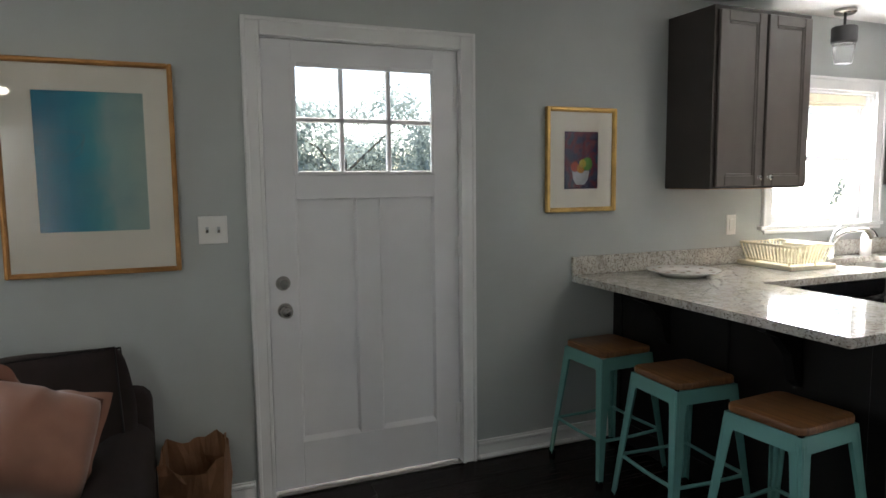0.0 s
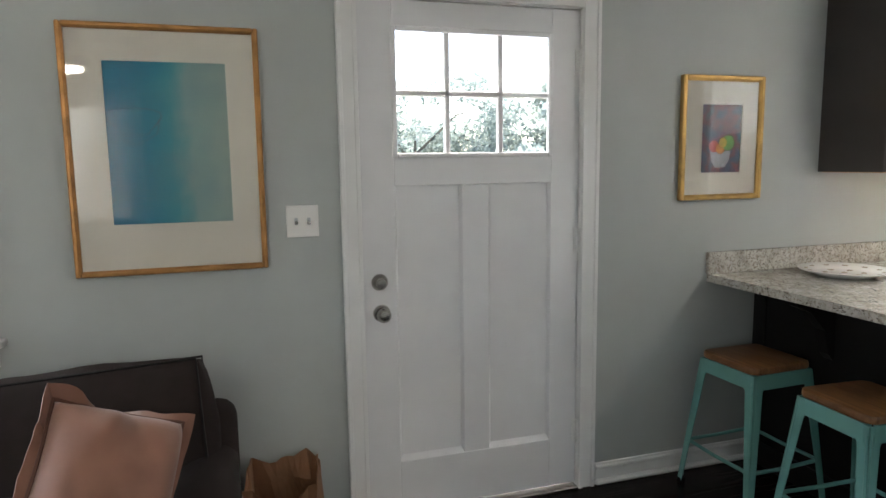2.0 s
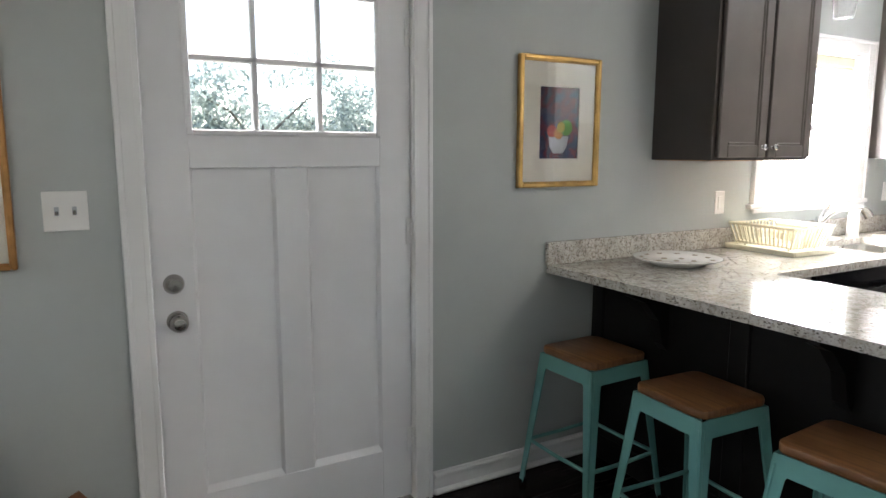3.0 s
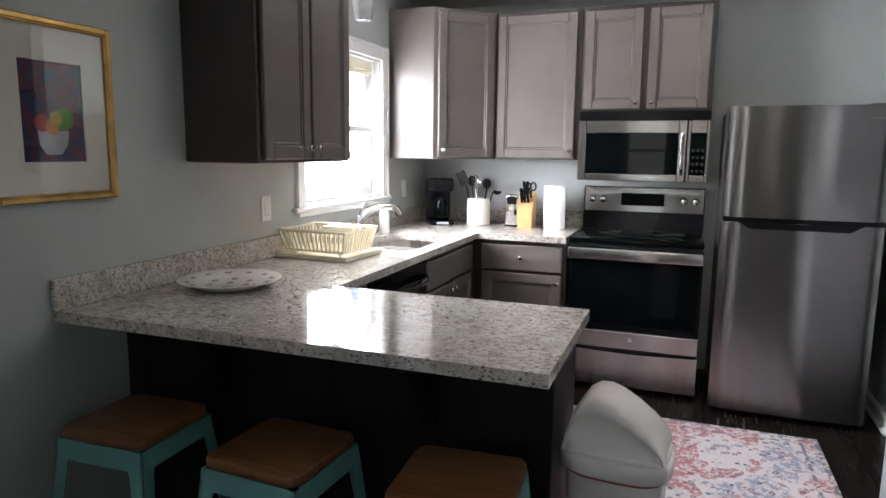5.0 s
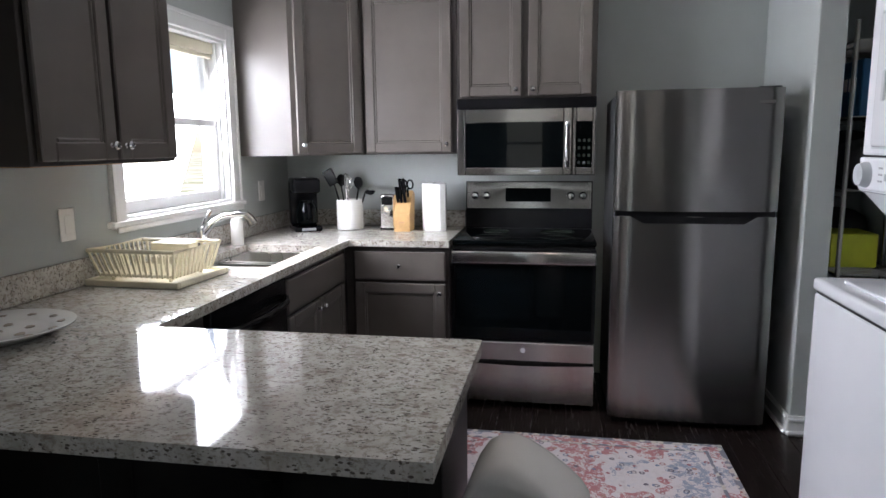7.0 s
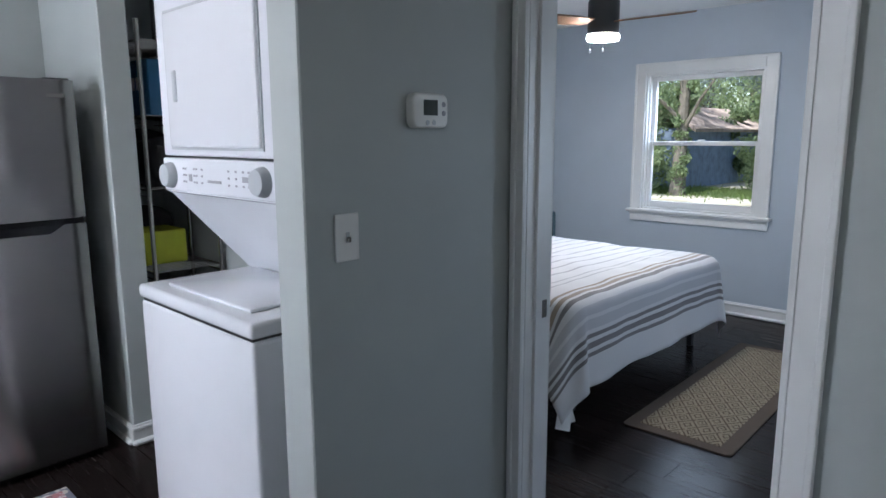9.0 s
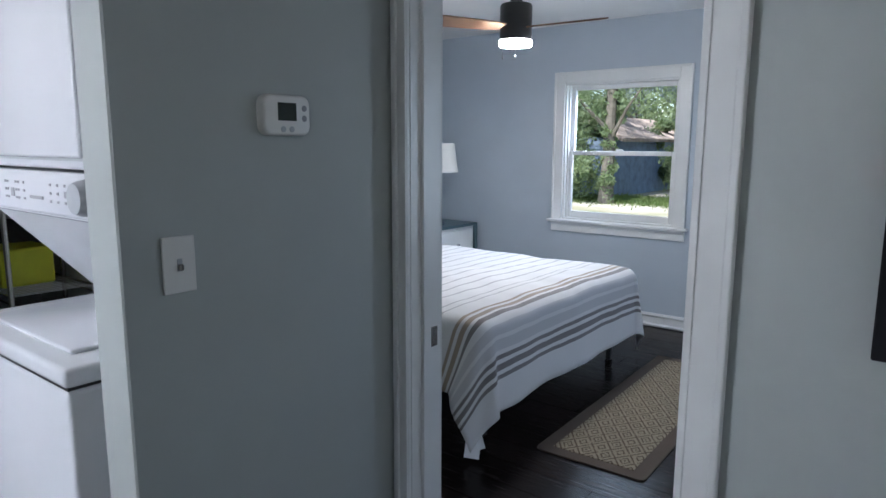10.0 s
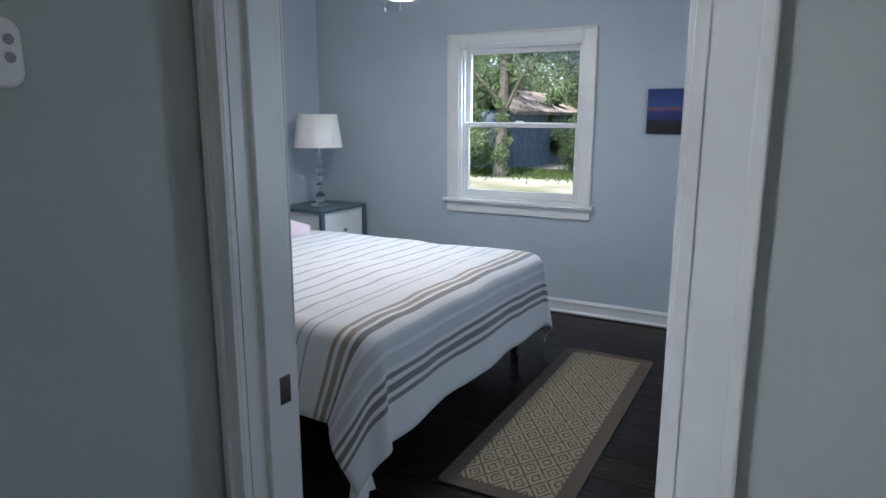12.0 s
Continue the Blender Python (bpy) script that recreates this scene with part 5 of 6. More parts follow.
def rounded(b, levels, n=32, p=3.2):
    """A tapered can of superelliptic rings: (half width, half depth, height)."""
    rings = []
    for a, c, z in levels:
        ring = []
        for i in range(n):
            t = 2 * math.pi * i / n
            co, si = math.cos(t), math.sin(t)
            ring.append(b.b.verts.new((a * math.copysign(abs(co) ** (2 / p), co), c * math.copysign(abs(si) ** (2 / p), si), z)))
        rings.append(ring)
    for q, r in zip(rings, rings[1:]):
        for i in range(n):
            b.b.faces.new((q[i], q[(i + 1) % n], r[(i + 1) % n], r[i]))
    b.b.faces.new(rings[0][::-1])
    b.b.faces.new(rings[-1])
    return b


rounded(B(), [(0.105, 0.13, 0.0), (0.115, 0.14, 0.01), (0.13, 0.158, 0.545)]).done("body", CANW, bn, True, angle=50)
rounded(B(), [(0.131, 0.159, 0.530), (0.131, 0.159, 0.542)]).done("liner_edge", varied("red_liner", (0.35, 0.06, 0.04), 0.5), bn, True)
rounded(B(), [(0.140, 0.170, 0.540), (0.146, 0.177, 0.546), (0.147, 0.178, 0.580), (0.143, 0.174, 0.590), (0.138, 0.168, 0.593), (0.136, 0.166, 0.606), (0.126, 0.15, 0.612)]).done("rim", CANW, bn, True, angle=50)
b = B()
# side outline of the lid: steep back, rounded crown, long slope to the front
prof = [(0.160, 0.0), (0.152, 0.06), (0.132, 0.125), (0.105, 0.172), (0.072, 0.196), (0.038, 0.198), (0.0, 0.183), (-0.05, 0.148), (-0.10, 0.104), (-0.135, 0.066), (-0.155, 0.03), (-0.160, 0.0)]
half = [(-0.128, 0.0, 1.0), (-0.125, 0.08, 0.985), (-0.114, 0.13, 0.95), (-0.111, 0.66, 0.93), (-0.118, 0.72, 0.96), (-0.117, 0.80, 0.975), (-0.105, 0.92, 0.99), (-0.075, 0.985, 1.0), (0.0, 1.0, 1.0)]
rows = []
for x, zs, ys in half + [(-x, zs, ys) for x, zs, ys in half[-2::-1]]:
    rows.append([b.b.verts.new((x, y * ys, 0.602 + 0.83 * z * zs)) for y, z in prof])
for p, q in zip(rows, rows[1:]):
    for i in range(len(prof) - 1):
        b.b.faces.new((p[i], p[i + 1], q[i + 1], q[i]))
bmesh.ops.remove_doubles(b.b, verts=b.b.verts, dist=0.0005)
b.done("swing_lid", CANW, bn, True, angle=65)

# faded rug
rug = thing("area_rug", "faded white, red and blue oriental rug on kitchen floor", "rug", pose(3.86, 1.42, 0.001))
B().box(-0.58, 0.58, -0.83, 0.83, 0.0, 0.008, 0.002).done("pile", faded_rug(), rug)
b = B()
b.box(-0.605, -0.58, -0.855, 0.855, 0, 0.0075, 0.002).box(0.58, 0.605, -0.855, 0.855, 0, 0.0075, 0.002)
b.box(-0.58, 0.58, -0.855, -0.83, 0, 0.0075, 0.002).box(-0.58, 0.58, 0.83, 0.855, 0, 0.0075, 0.002)
b.box(-0.53, -0.515, -0.78, 0.78, 0.0083, 0.0092).box(0.515, 0.53, -0.78, 0.78, 0.0083, 0.0092).box(-0.515, 0.515, -0.78, -0.765, 0.0083, 0.0092)
b.done("border", rug_border_mat(), rug)

# ---- things on the counter ----
ZC = CT1 + 0.0005
pl = thing("serving_plate", "round white ceramic plate with small brown motifs", "plate", pose(2.865, 2.815, ZC, 0, 0, 10))
B().lathe([(0.0, 0.006), (0.09, 0.006), (0.10, 0.004), (0.105, 0.0), (0.115, 0.0), (0.125, 0.008), (0.185, 0.026), (0.187, 0.030), (0.183, 0.031), (0.122, 0.014), (0.11, 0.0105), (0.0, 0.010)], (0, 0, 0), 40).done("dish", CERAMIC, pl, True, angle=50)
spots = [(0.152, i * 30, 0.0215) for i in range(12)] + [(0.075, 15 + i * 60, 0.0108) for i in range(6)] + [(0.0, 0, 0.0108)]
for r, a, z in spots:
    x, y = r * math.cos(radians(a)), r * math.sin(radians(a))
    heart = [(0.012 * math.cos(q * 0.524) * (1 + 0.25 * abs(math.cos(q * 0.524))), 0.011 * math.sin(q * 0.524) + 0.004 * abs(math.cos(q * 0.524)), 0.0) for q in range(12)]
    B().poly(heart, (0, 0, 0.0024)).done("motif", PLATEG, pl, m=pose(x, y, z, 0, 0, 20 * math.sin(a)))

rk = thing("dish_rack", "cream plastic dish rack standing on its drain tray", "dish rack", pose(3.640, 2.850, ZC, 0, 0, -3) @ Matrix.Diagonal((0.87, 0.87, 0.86, 1)))
b = B()
b.box(-0.185, 0.185, -0.225, 0.215, 0.004, 0.014, 0.004)
for q in ((-0.19, -0.176, -0.23, 0.22), (0.176, 0.19, -0.23, 0.22), (-0.176, 0.176, -0.23, -0.216), (-0.176, 0.176, 0.206, 0.22)):
    b.box(q[0], q[1], q[2], q[3], 0.0, 0.028, 0.004)
b.done("tray", CREAM, rk)
b = B()
RZ0, RZ1 = 0.032, 0.150
lo, hi = (0.140, 0.175), (0.170, 0.205)
corner = lambda w, z: [(-w[0], -w[1], z), (w[0], -w[1], z), (w[0], w[1], z), (-w[0], w[1], z)]
b.tube(corner(hi, RZ1), 0.009, 8, True)
b.tube(corner(lo, RZ0 + 0.01), 0.007, 8, True)
for i in range(15):
    f = i / 14
    for s in (-1, 1):
        b.box(-0.0035, 0.0035, -0.0035, 0.0035, 0, 1, m=Matrix((((hi[0] * s - lo[0] * s) * 0 + 1, 0, s * (hi[0] - lo[0]), s * lo[0]), (0, 1.4, (2 * f - 1) * (hi[1] - lo[1]), (2 * f - 1) * lo[1]), (0, 0, RZ1 - RZ0, RZ0), (0, 0, 0, 1))))
for i in range(12):
    f = i / 11
    for s in (-1, 1):
        b.box(-0.005, 0.005, -0.0035, 0.0035, 0, 1, m=Matrix(((1.0, 0, (2 * f - 1) * (hi[0] - lo[0]), (2 * f - 1) * lo[0]), (0, 1, s * (hi[1] - lo[1]), s * lo[1]), (0, 0, RZ1 - RZ0, RZ0), (0, 0, 0, 1))))
for i in range(9):
    y = -0.15 + i * 0.0375
    b.box(-0.14, 0.14, y - 0.003, y + 0.003, RZ0 + 0.004, RZ0 + 0.012)
    b.tube([(-0.05, y, RZ0 + 0.01), (-0.05, y, RZ0 + 0.075), (0.05, y, RZ0 + 0.075), (0.05, y, RZ0 + 0.01)], 0.003, 6)
for x in (-0.11, 0.11):
    for y in (-0.14, 0.14):
        b.cyl((x, y, 0.014), 0.008, 0.022, "z", 8)
b.box(0.09, 0.16, -0.10, 0.10, RZ0 + 0.02, RZ1 - 0.002, 0.004)
b.done("basket", CREAM, rk)

cm = thing("coffee_maker", "black drip coffee maker with a glass carafe", "coffee maker", pose(5.14, 2.85, ZC, 0, 0, -58) @ Matrix.Diagonal((0.82, 0.9, 1.0, 1)))
b = B().box(-0.10, 0.10, -0.13, 0.11, 0.0, 0.03, 0.012, 3)
b.box(-0.10, 0.10, 0.02, 0.11, 0.03, 0.30, 0.015, 3)
b.box(-0.098, 0.098, -0.11, 0.10, 0.225, 0.315, 0.02, 3)
b.done("body", BLACK, cm, True, angle=40)
B().lathe([(0.060, 0.035), (0.072, 0.05), (0.075, 0.10), (0.062, 0.15), (0.05, 0.17), (0.052, 0.18)], (0, -0.045, 0), 24, cap=False).done("carafe", GLOSSB, cm, True)
B().tube([(0, -0.105, 0.16), (0, -0.15, 0.155), (0, -0.155, 0.10), (0, -0.12, 0.07)], 0.009, 8).done("carafe_handle", BLACK, cm, True)
B().box(-0.05, 0.05, -0.132, -0.125, 0.006, 0.022, 0.002).done("switch_panel", LIGHTG, cm)
B().lathe([(0.03, 0.316), (0.03, 0.32), (0.0, 0.321)], (0, -0.02, 0), 16).done("lid_button", CHROME, cm, True)

cr = thing("utensil_crock", "white ceramic crock full of black kitchen utensils", "crock", pose(5.20, 2.585, ZC))
B().lathe([(0.074, 0.0), (0.080, 0.004), (0.080, 0.176), (0.076, 0.180), (0.073, 0.176), (0.073, 0.02), (0.0, 0.018)], (0, 0, 0), 28).done("crock", CERAMIC, cr, True, angle=50)
for i, (dx, dy, h, kind) in enumerate(((-0.01, 0.09, 0.20, 0), (0.03, 0.03, 0.17, 1), (-0.02, 0.0, 0.15, 1), (0.02, -0.05, 0.16, 2), (0.0, -0.10, 0.14, 3), (0.03, 0.06, 0.18, 2))):
    base = Vector((dx * 0.3, dy * 0.3, 0.03))
    top = Vector((dx, dy, 0.12 + h * 0.75))
    d = (top - base).normalized()
    b = B().tube([base, top], 0.005, 6)
    if kind == 0:
        b.box(-0.006, 0.006, -0.033, 0.033, 0.0, 0.10, 0.005, m=Matrix.Translation(top) @ Matrix.Rotation(-0.5, 4, "X"))
    elif kind == 1:
        for a in range(4):
            ca, sa = math.cos(a * 0.785), math.sin(a * 0.785)
            b.tube([top + Vector((ca * q, sa * q, z)) for q, z in ((0, 0), (0.018, 0.02), (0.026, 0.05), (0.016, 0.08), (0, 0.088))], 0.0018, 5)
            b.tube([top + Vector((-ca * q, -sa * q, z)) for q, z in ((0, 0), (0.018, 0.02), (0.026, 0.05), (0.016, 0.08), (0, 0.088))], 0.0018, 5)
    elif kind == 2:
        b.lathe([(0.004, 0.0), (0.024, 0.02), (0.030, 0.045), (0.020, 0.07), (0.0, 0.078)], tuple(top), 12, Matrix.Diagonal((0.35, 1, 1, 1)))
    else:
        b.lathe([(0.0, -0.02), (0.022, -0.012), (0.032, 0.006), (0.030, 0.008), (0.02, -0.004), (0.0, -0.01)], tuple(top + Vector((0, -0.03, 0.0))), 14)
        b.tube([top, top + Vector((0, -0.012, 0.012)), top + Vector((0, -0.03, 0.002))], 0.005, 6)
    b.done("utensil", CHROME if kind == 1 else BLACK, cr, True)

b = B().box(-0.045, 0.045, -0.045, 0.045, 0.0, 0.215, 0.014, 3)
co = thing("can_opener", "chrome and black electric can opener", "can opener", pose(5.22, 2.345, ZC))
b.done("body", CHROME, co, True, angle=50)
B().box(-0.050, -0.044, -0.034, 0.034, 0.15, 0.20, 0.004).done("cutter_housing", BLACK, co)
B().box(-0.046, 0.046, -0.048, 0.048, 0.0, 0.012, 0.004).done("base", BLACK, co)

kb = thing("knife_block", "pale wooden knife block with black-handled knives and scissors", "knife block", pose(5.16, 2.24, ZC))
b = B().poly([(-0.055, -0.046, 0.0), (0.075, -0.046, 0.0), (0.10, -0.046, 0.215), (0.045, -0.046, 0.235), (-0.055, -0.046, 0.105)], (0, 0.092, 0))
b.done("block", BLOCK, kb)
B().box(-0.0565, -0.0553, -0.018, 0.018, 0.05, 0.058).done("badge", PLY, kb)
for i, (y, t) in enumerate(((0.03, 0), (0.01, 0), (-0.012, 0), (0.022, 1), (0.0, 1))):
    p = Vector((-0.01 + t * 0.05, y, 0.17 + t * 0.045))
    d = Vector((-0.45, 0, 0.9)).normalized()
    b = B().tube([p, p + d * 0.05, p + d * 0.10], [0.009, 0.011, 0.010], 8)
    b.done("knife_handle", BLACK, kb, True)
b = B()
for s in (-1, 1):
    c0 = Vector((-0.03, -0.030 + s * 0.018, 0.275))
    b.tube([c0 + Vector((0.0, 0.017 * math.cos(a * 0.524), 0.026 * math.sin(a * 0.524))) for a in range(12)], 0.005, 6, True)
b.tube([(-0.01, -0.03, 0.20), (-0.025, -0.03, 0.25)], 0.007, 6)
b.done("scissors", BLACK, kb, True)

pt = thing("paper_towel_roll", "white paper towel roll standing on the counter", "paper towel", pose(5.21, 2.065, ZC))
B().lathe([(0.020, 0.0), (0.070, 0.0), (0.0715, 0.004), (0.0715, 0.274), (0.070, 0.278), (0.020, 0.278), (0.020, 0.0)], (0, 0, 0), 32, cap=False).done("roll", PAPER, pt, True, angle=50)
b = B().poly([(-0.0715, -0.01, 0.002), (-0.074, -0.05, 0.002), (-0.060, -0.078, 0.002), (-0.058, -0.078, 0.002), (-0.071, -0.05, 0.002)], (0, 0, 0.272))
b.done("loose_sheet", PAPER, pt)
B().cyl((0, 0, 0.0), 0.008, 0.285, "z", 10).done("rod", CHROME, pt)

# ---- laundry ----
wd = thing("stacked_washer_dryer", "white enamel stacked washer and dryer in laundry closet", "washer dryer", pose(3.075, 0.478, 0, 0, 0, 180) @ Matrix.Translation((-0.692, 0, 0)))
WW = 0.692
# own axes: front along -y, width x from 0 to WW; the washer's west side is at x = WW
b = B().box(0, WW, 0.006, 0.70, 0.02, 0.905, 0.012, 3)
b.done("washer_body", ENAMEL, wd, True, angle=50)
b = B().box(-0.004, WW + 0.004, 0.0, 0.70, 0.912, 0.957, 0.014, 3)
b.done("washer_top", ENAMEL, wd, True, angle=50)
b = B().box(0.01, WW - 0.01, 0.012, 0.69, 0.90, 0.915)
b.done("seam", BLACKM, wd)
b = B().box(0.10, WW - 0.09, 0.055, 0.385, 0.956, 0.968, 0.006, 2)
b.done("lid", ENAMEL, wd, True, angle=50)
b = B().poly([(0.0, 0.40, 0.957), (0.0, 0.70, 0.957), (0.0, 0.70, 1.30), (0.0, 0.118, 1.30), (0.0, 0.118, 1.252), (0.0, 0.135, 1.245), (0.0, 0.385, 0.975)], (WW, 0, 0))
b.done("console", ENAMEL, wd)
b = B().box(0.0, WW, 0.112, 0.70, 1.255, 1.36, 0.006, 2)
b.done("control_panel", ENAMEL, wd)
b = B().box(0.0, WW, 0.118, 0.70, 1.366, 1.95, 0.008, 2)
b.done("dryer_body", ENAMEL, wd)
b = B().box(0.075, WW - 0.085, 0.106, 0.125, 1.392, 1.80, 0.012, 3)
b.done("dryer_door", ENAMEL, wd, True, angle=50)
b = B().box(0.07, WW - 0.08, 0.114, 0.120, 1.386, 1.806)
b.done("door_gap", LIGHTG, wd)
B().box(0.128, 0.150, 0.100, 0.110, 1.53, 1.625, 0.004).done("door_pull", LIGHTG, wd)
for x in (0.058, WW - 0.085):
    B().lathe([(0.0, 0.028), (0.034, 0.026), (0.040, 0.012), (0.042, 0.0)], (x, 0.112, 1.305), 24, YM).done("dial", LIGHTG, wd, True, angle=50)
b = B()
for x in (0.14, 0.155, 0.21, 0.225, 0.26, 0.42, 0.46, 0.50, 0.53):
    for z in (1.285, 1.305, 1.325):
        b.box(x, x + 0.009, 0.1105, 0.1125, z, z + 0.006)
b.box(0.30, 0.38, 0.1105, 0.1125, 1.29, 1.298)
b.box(0.18, 0.20, 0.1105, 0.1125, 1.29, 1.312).box(0.50, 0.53, 0.1105, 0.1125, 1.30, 1.315)
tagged(b.done("print", INK, wd), kind="stuff")

sh = thing("wire_shelf", "grey wire storage shelf in the dark laundry closet", "shelf", pose(4.70, -0.335, 0))
b = B()
for x in (0.03, 0.36, 0.85):
    for y in (0.02, 0.36):
        b.cyl((x, y, 0.0), 0.011, 1.95, "z", 10)
b.done("post", NICKEL, sh, True)
for z in (0.35, 0.78, 1.18, 1.52, 1.86):
    b = B()
    for y in (0.02, 0.36):
        b.tube([(0.02, y, z), (0.87, y, z)], 0.006, 6)
        b.tube([(0.02, y, z - 0.03), (0.87, y, z - 0.03)], 0.004, 6)
    for i in range(24):
        b.tube([(0.03 + i * 0.036, 0.02, z + 0.004), (0.03 + i * 0.036, 0.36, z + 0.004)], 0.003, 5)
    b.done("rack", NICKEL, sh)
b = B().box(0, 0.26, 0, 0.22, 0, 0.17, 0.01, 2)
tagged(b.done("storage_tub", YELLOW, m=pose(4.90, -0.22, 0.79)), "yellow storage tub on the closet shelf", "storage tub")
b = B().box(0, 0.30, 0, 0.26, 0, 0.26, 0.004)
bx = b.done("storage_box", BLUEBOX, m=pose(4.80, -0.30, 1.53))
tagged(bx, "dark blue box with white lettering on the shelf", "box")
b = B()
for i in range(3):
    b.box(0.06 + i * 0.05, 0.09 + i * 0.05, 0.26, 0.262, 0.12, 0.18)
b.done("label", PAPER, bx)
for x, z, w, h in ((4.74, 1.19, 0.34, 0.22), (5.10, 1.19, 0.30, 0.26), (4.75, 0.36, 0.36, 0.3), (5.14, 0.79, 0.28, 0.25)):
    b = soft_box(w, 0.26, h, 0.02, 5)
    tagged(b.done("storage_bag", DARKSTUFF, m=pose(x + w / 2, -0.15, z), smooth=True), "dark folded fabric bag on the closet shelf", "storage bag", "bags on the closet shelf")

# ---- bedroom ----
bed = thing("bed", "bed with a white coverlet striped in grey and brown", "bed", pose(3.255, -3.06, 0))
BL, BD, BT = 2.05, 1.66, 0.63  # length along x, width along y, height of the top
b = B().box(0.03, BL, 0.03, BD - 0.03, 0.30, BT - 0.02, 0.06, 4)
b.done("mattress", SHEET, bed, True, angle=60)
b = B()
for y in (0.08, BD / 2, BD - 0.08):
    b.box(0.06, BL - 0.02, y - 0.02, y + 0.02, 0.26, 0.30)
for x in (0.08, BL / 2, BL - 0.06):
    b.box(x - 0.02, x + 0.02, 0.06, BD - 0.06, 0.265, 0.295)
b.done("frame", BLACKM, bed)
for x in (0.12, BL / 2, BL - 0.08):
    for y in ((0.05, BD - 0.12) if x < 1.0 else (0.09, BD / 2, BD - 0.09)):
        B().box(x - 0.018, x + 0.018, y - 0.018, y + 0.018, 0.0, 0.265, 0.003).done("leg", BLACKM, bed)
b = B()
uvl = b.b.loops.layers.uv.new("UVMap")
drop, side_drop, ns, nt = 0.475, 0.40, 90, 90
grid, flat = [], {}
for i in range(ns + 1):
    row = []
    for k in range(nt + 1):
        s = -drop + (1.75 + drop) * i / ns
        t = -side_drop + (BD + 2 * side_drop) * k / nt
        es, et = min(s, 0.0), (min(t, 0.0) if t < BD / 2 else max(t - BD, 0.0))
        d = math.hypot(es, et)
        cx, cy = max(s, 0.0), min(max(t, 0.0), BD)
        wr = 0.010 * noise.noise(Vector((s * 2.5, t * 2.5, 0))) + 0.006 * noise.noise(Vector((s * 7, t * 7, 3)))
        z = BT + wr + 0.012 * math.sin(t * 1.6)
        if d > 0:
            dx, dy = es / d, et / d
            r = 0.07
            if d < r * 1.5708:
                a = d / r
                out, fall = r * math.sin(a), r * (1 - math.cos(a))
            else:
                out, fall = r, r + (d - r * 1.5708)
            along = t if abs(es) >= abs(et) else s
            fold = fall * (0.05 * noise.noise(Vector((along * 3.0, 2.0, 5.0 if es < 0 else 9.0))) + 0.07)
            pull = 0.0
            if et != 0:
                ang = math.atan2(abs(et), abs(es))
                if es < 0:
                    fold += fall * (0.26 * math.sin(2 * ang) + 0.05 * math.sin(8 * ang))
                pull = 0.34 * fall * math.sin(ang) * math.exp(-cx / 0.45)
            cx += pull
            cx += dx * (out + fold)
            cy += dy * (out + fold)
            z -= fall
            z = max(z, 0.015 + 0.01 * (k % 3))
        p = b.b.verts.new((cx + 0.055, cy, z))
        flat[p] = (s, t)
        row.append(p)
    grid.append(row)
for i in range(ns):
    for k in range(nt):
        f = b.b.faces.new((grid[i][k], grid[i + 1][k], grid[i + 1][k + 1], grid[i][k + 1]))
        for lp in f.loops:
            s, t = flat[lp.vert]
            lp[uvl].uv = ((s + drop) / 2.6, t / 2.6)
cov = b.done("coverlet", coverlet(), bed, True, angle=180)
sol = cov.modifiers.new("thick", "SOLIDIFY")
sol.thickness = 0.008
for i, y in enumerate((0.45, 1.40)):
    soft_box(0.45, 0.72, 0.16, 0.04, 8, seed=i).done("bed_pillow", SHEET, bed, True, pose(1.86, y, BT - 0.06, 0, -8), 80)
b = B()
for k, (x, y, a) in enumerate(((0.035, BD + 0.115, 15), (0.005, BD + 0.09, -10))):
    b.box(-0.035, 0.035, -0.001, 0.001, -0.09, 0.0, m=pose(x, y - 0.03 + 0.06 * k, 0.12 - k * 0.015, 25, a, 40))
b.done("care_label", PAPER, bed)

nsd = thing("nightstand", "white nightstand with a blue-grey top and round knob", "nightstand", pose(5.62, -3.60, 0, 0, 0, FACE_W))
# own axes: front along -y (west), x runs south
B().box(-0.20, 0.33, -0.46, 0.0, 0.10, 0.685, 0.004).done("body", WHITE, nsd)
B().box(-0.225, 0.355, -0.49, 0.0, 0.686, 0.712, 0.006, 2).done("top", BLUEGREY, nsd)
for z0, z1 in ((0.14, 0.38), (0.40, 0.66)):
    o = B().box(-0.17, 0.30, -0.474, -0.458, z0, z1, 0.005).done("drawer", WHITE, nsd)
    knob(o, 0.065, (z0 + z1) / 2, -0.474)
for x in (-0.21, 0.34):
    for y in (-0.475, -0.015):
        B().box(x - 0.018, x + 0.018, y - 0.015, y + 0.015, 0.0, 0.686, 0.003).done("leg", BLUEGREY, nsd)
lp_ = thing("table_lamp", "bedside lamp with stacked clear balls and white shade", "lamp", pose(5.33, -3.60, 0.7125))
b = B().lathe([(0.075, 0.0), (0.078, 0.007), (0.07, 0.016), (0.022, 0.024), (0.0, 0.025)], (0, 0, 0), 24)
b.done("foot", CHROME, lp_, True)
for i, (z, r) in enumerate(((0.070, 0.046), (0.153, 0.038), (0.226, 0.034), (0.292, 0.031), (0.352, 0.028), (0.407, 0.026))):
    b = B().lathe([(r * math.sin(a * math.pi / 10), z - r * math.cos(a * math.pi / 10)) for a in range(11)], (0, 0, 0), 20)
    b.done("ball", CRYSTAL, lp_, True, angle=80)
b = B().cyl((0, 0, 0.43), 0.010, 0.09, "z", 10)
b.done("stem", CHROME, lp_, True)
for z in (0.1125, 0.189, 0.258, 0.321, 0.378):
    B().lathe([(0.016, z), (0.018, z + 0.001), (0.018, z + 0.004), (0.016, z + 0.005)], (0, 0, 0), 14).done("collar", CHROME, lp_, True)
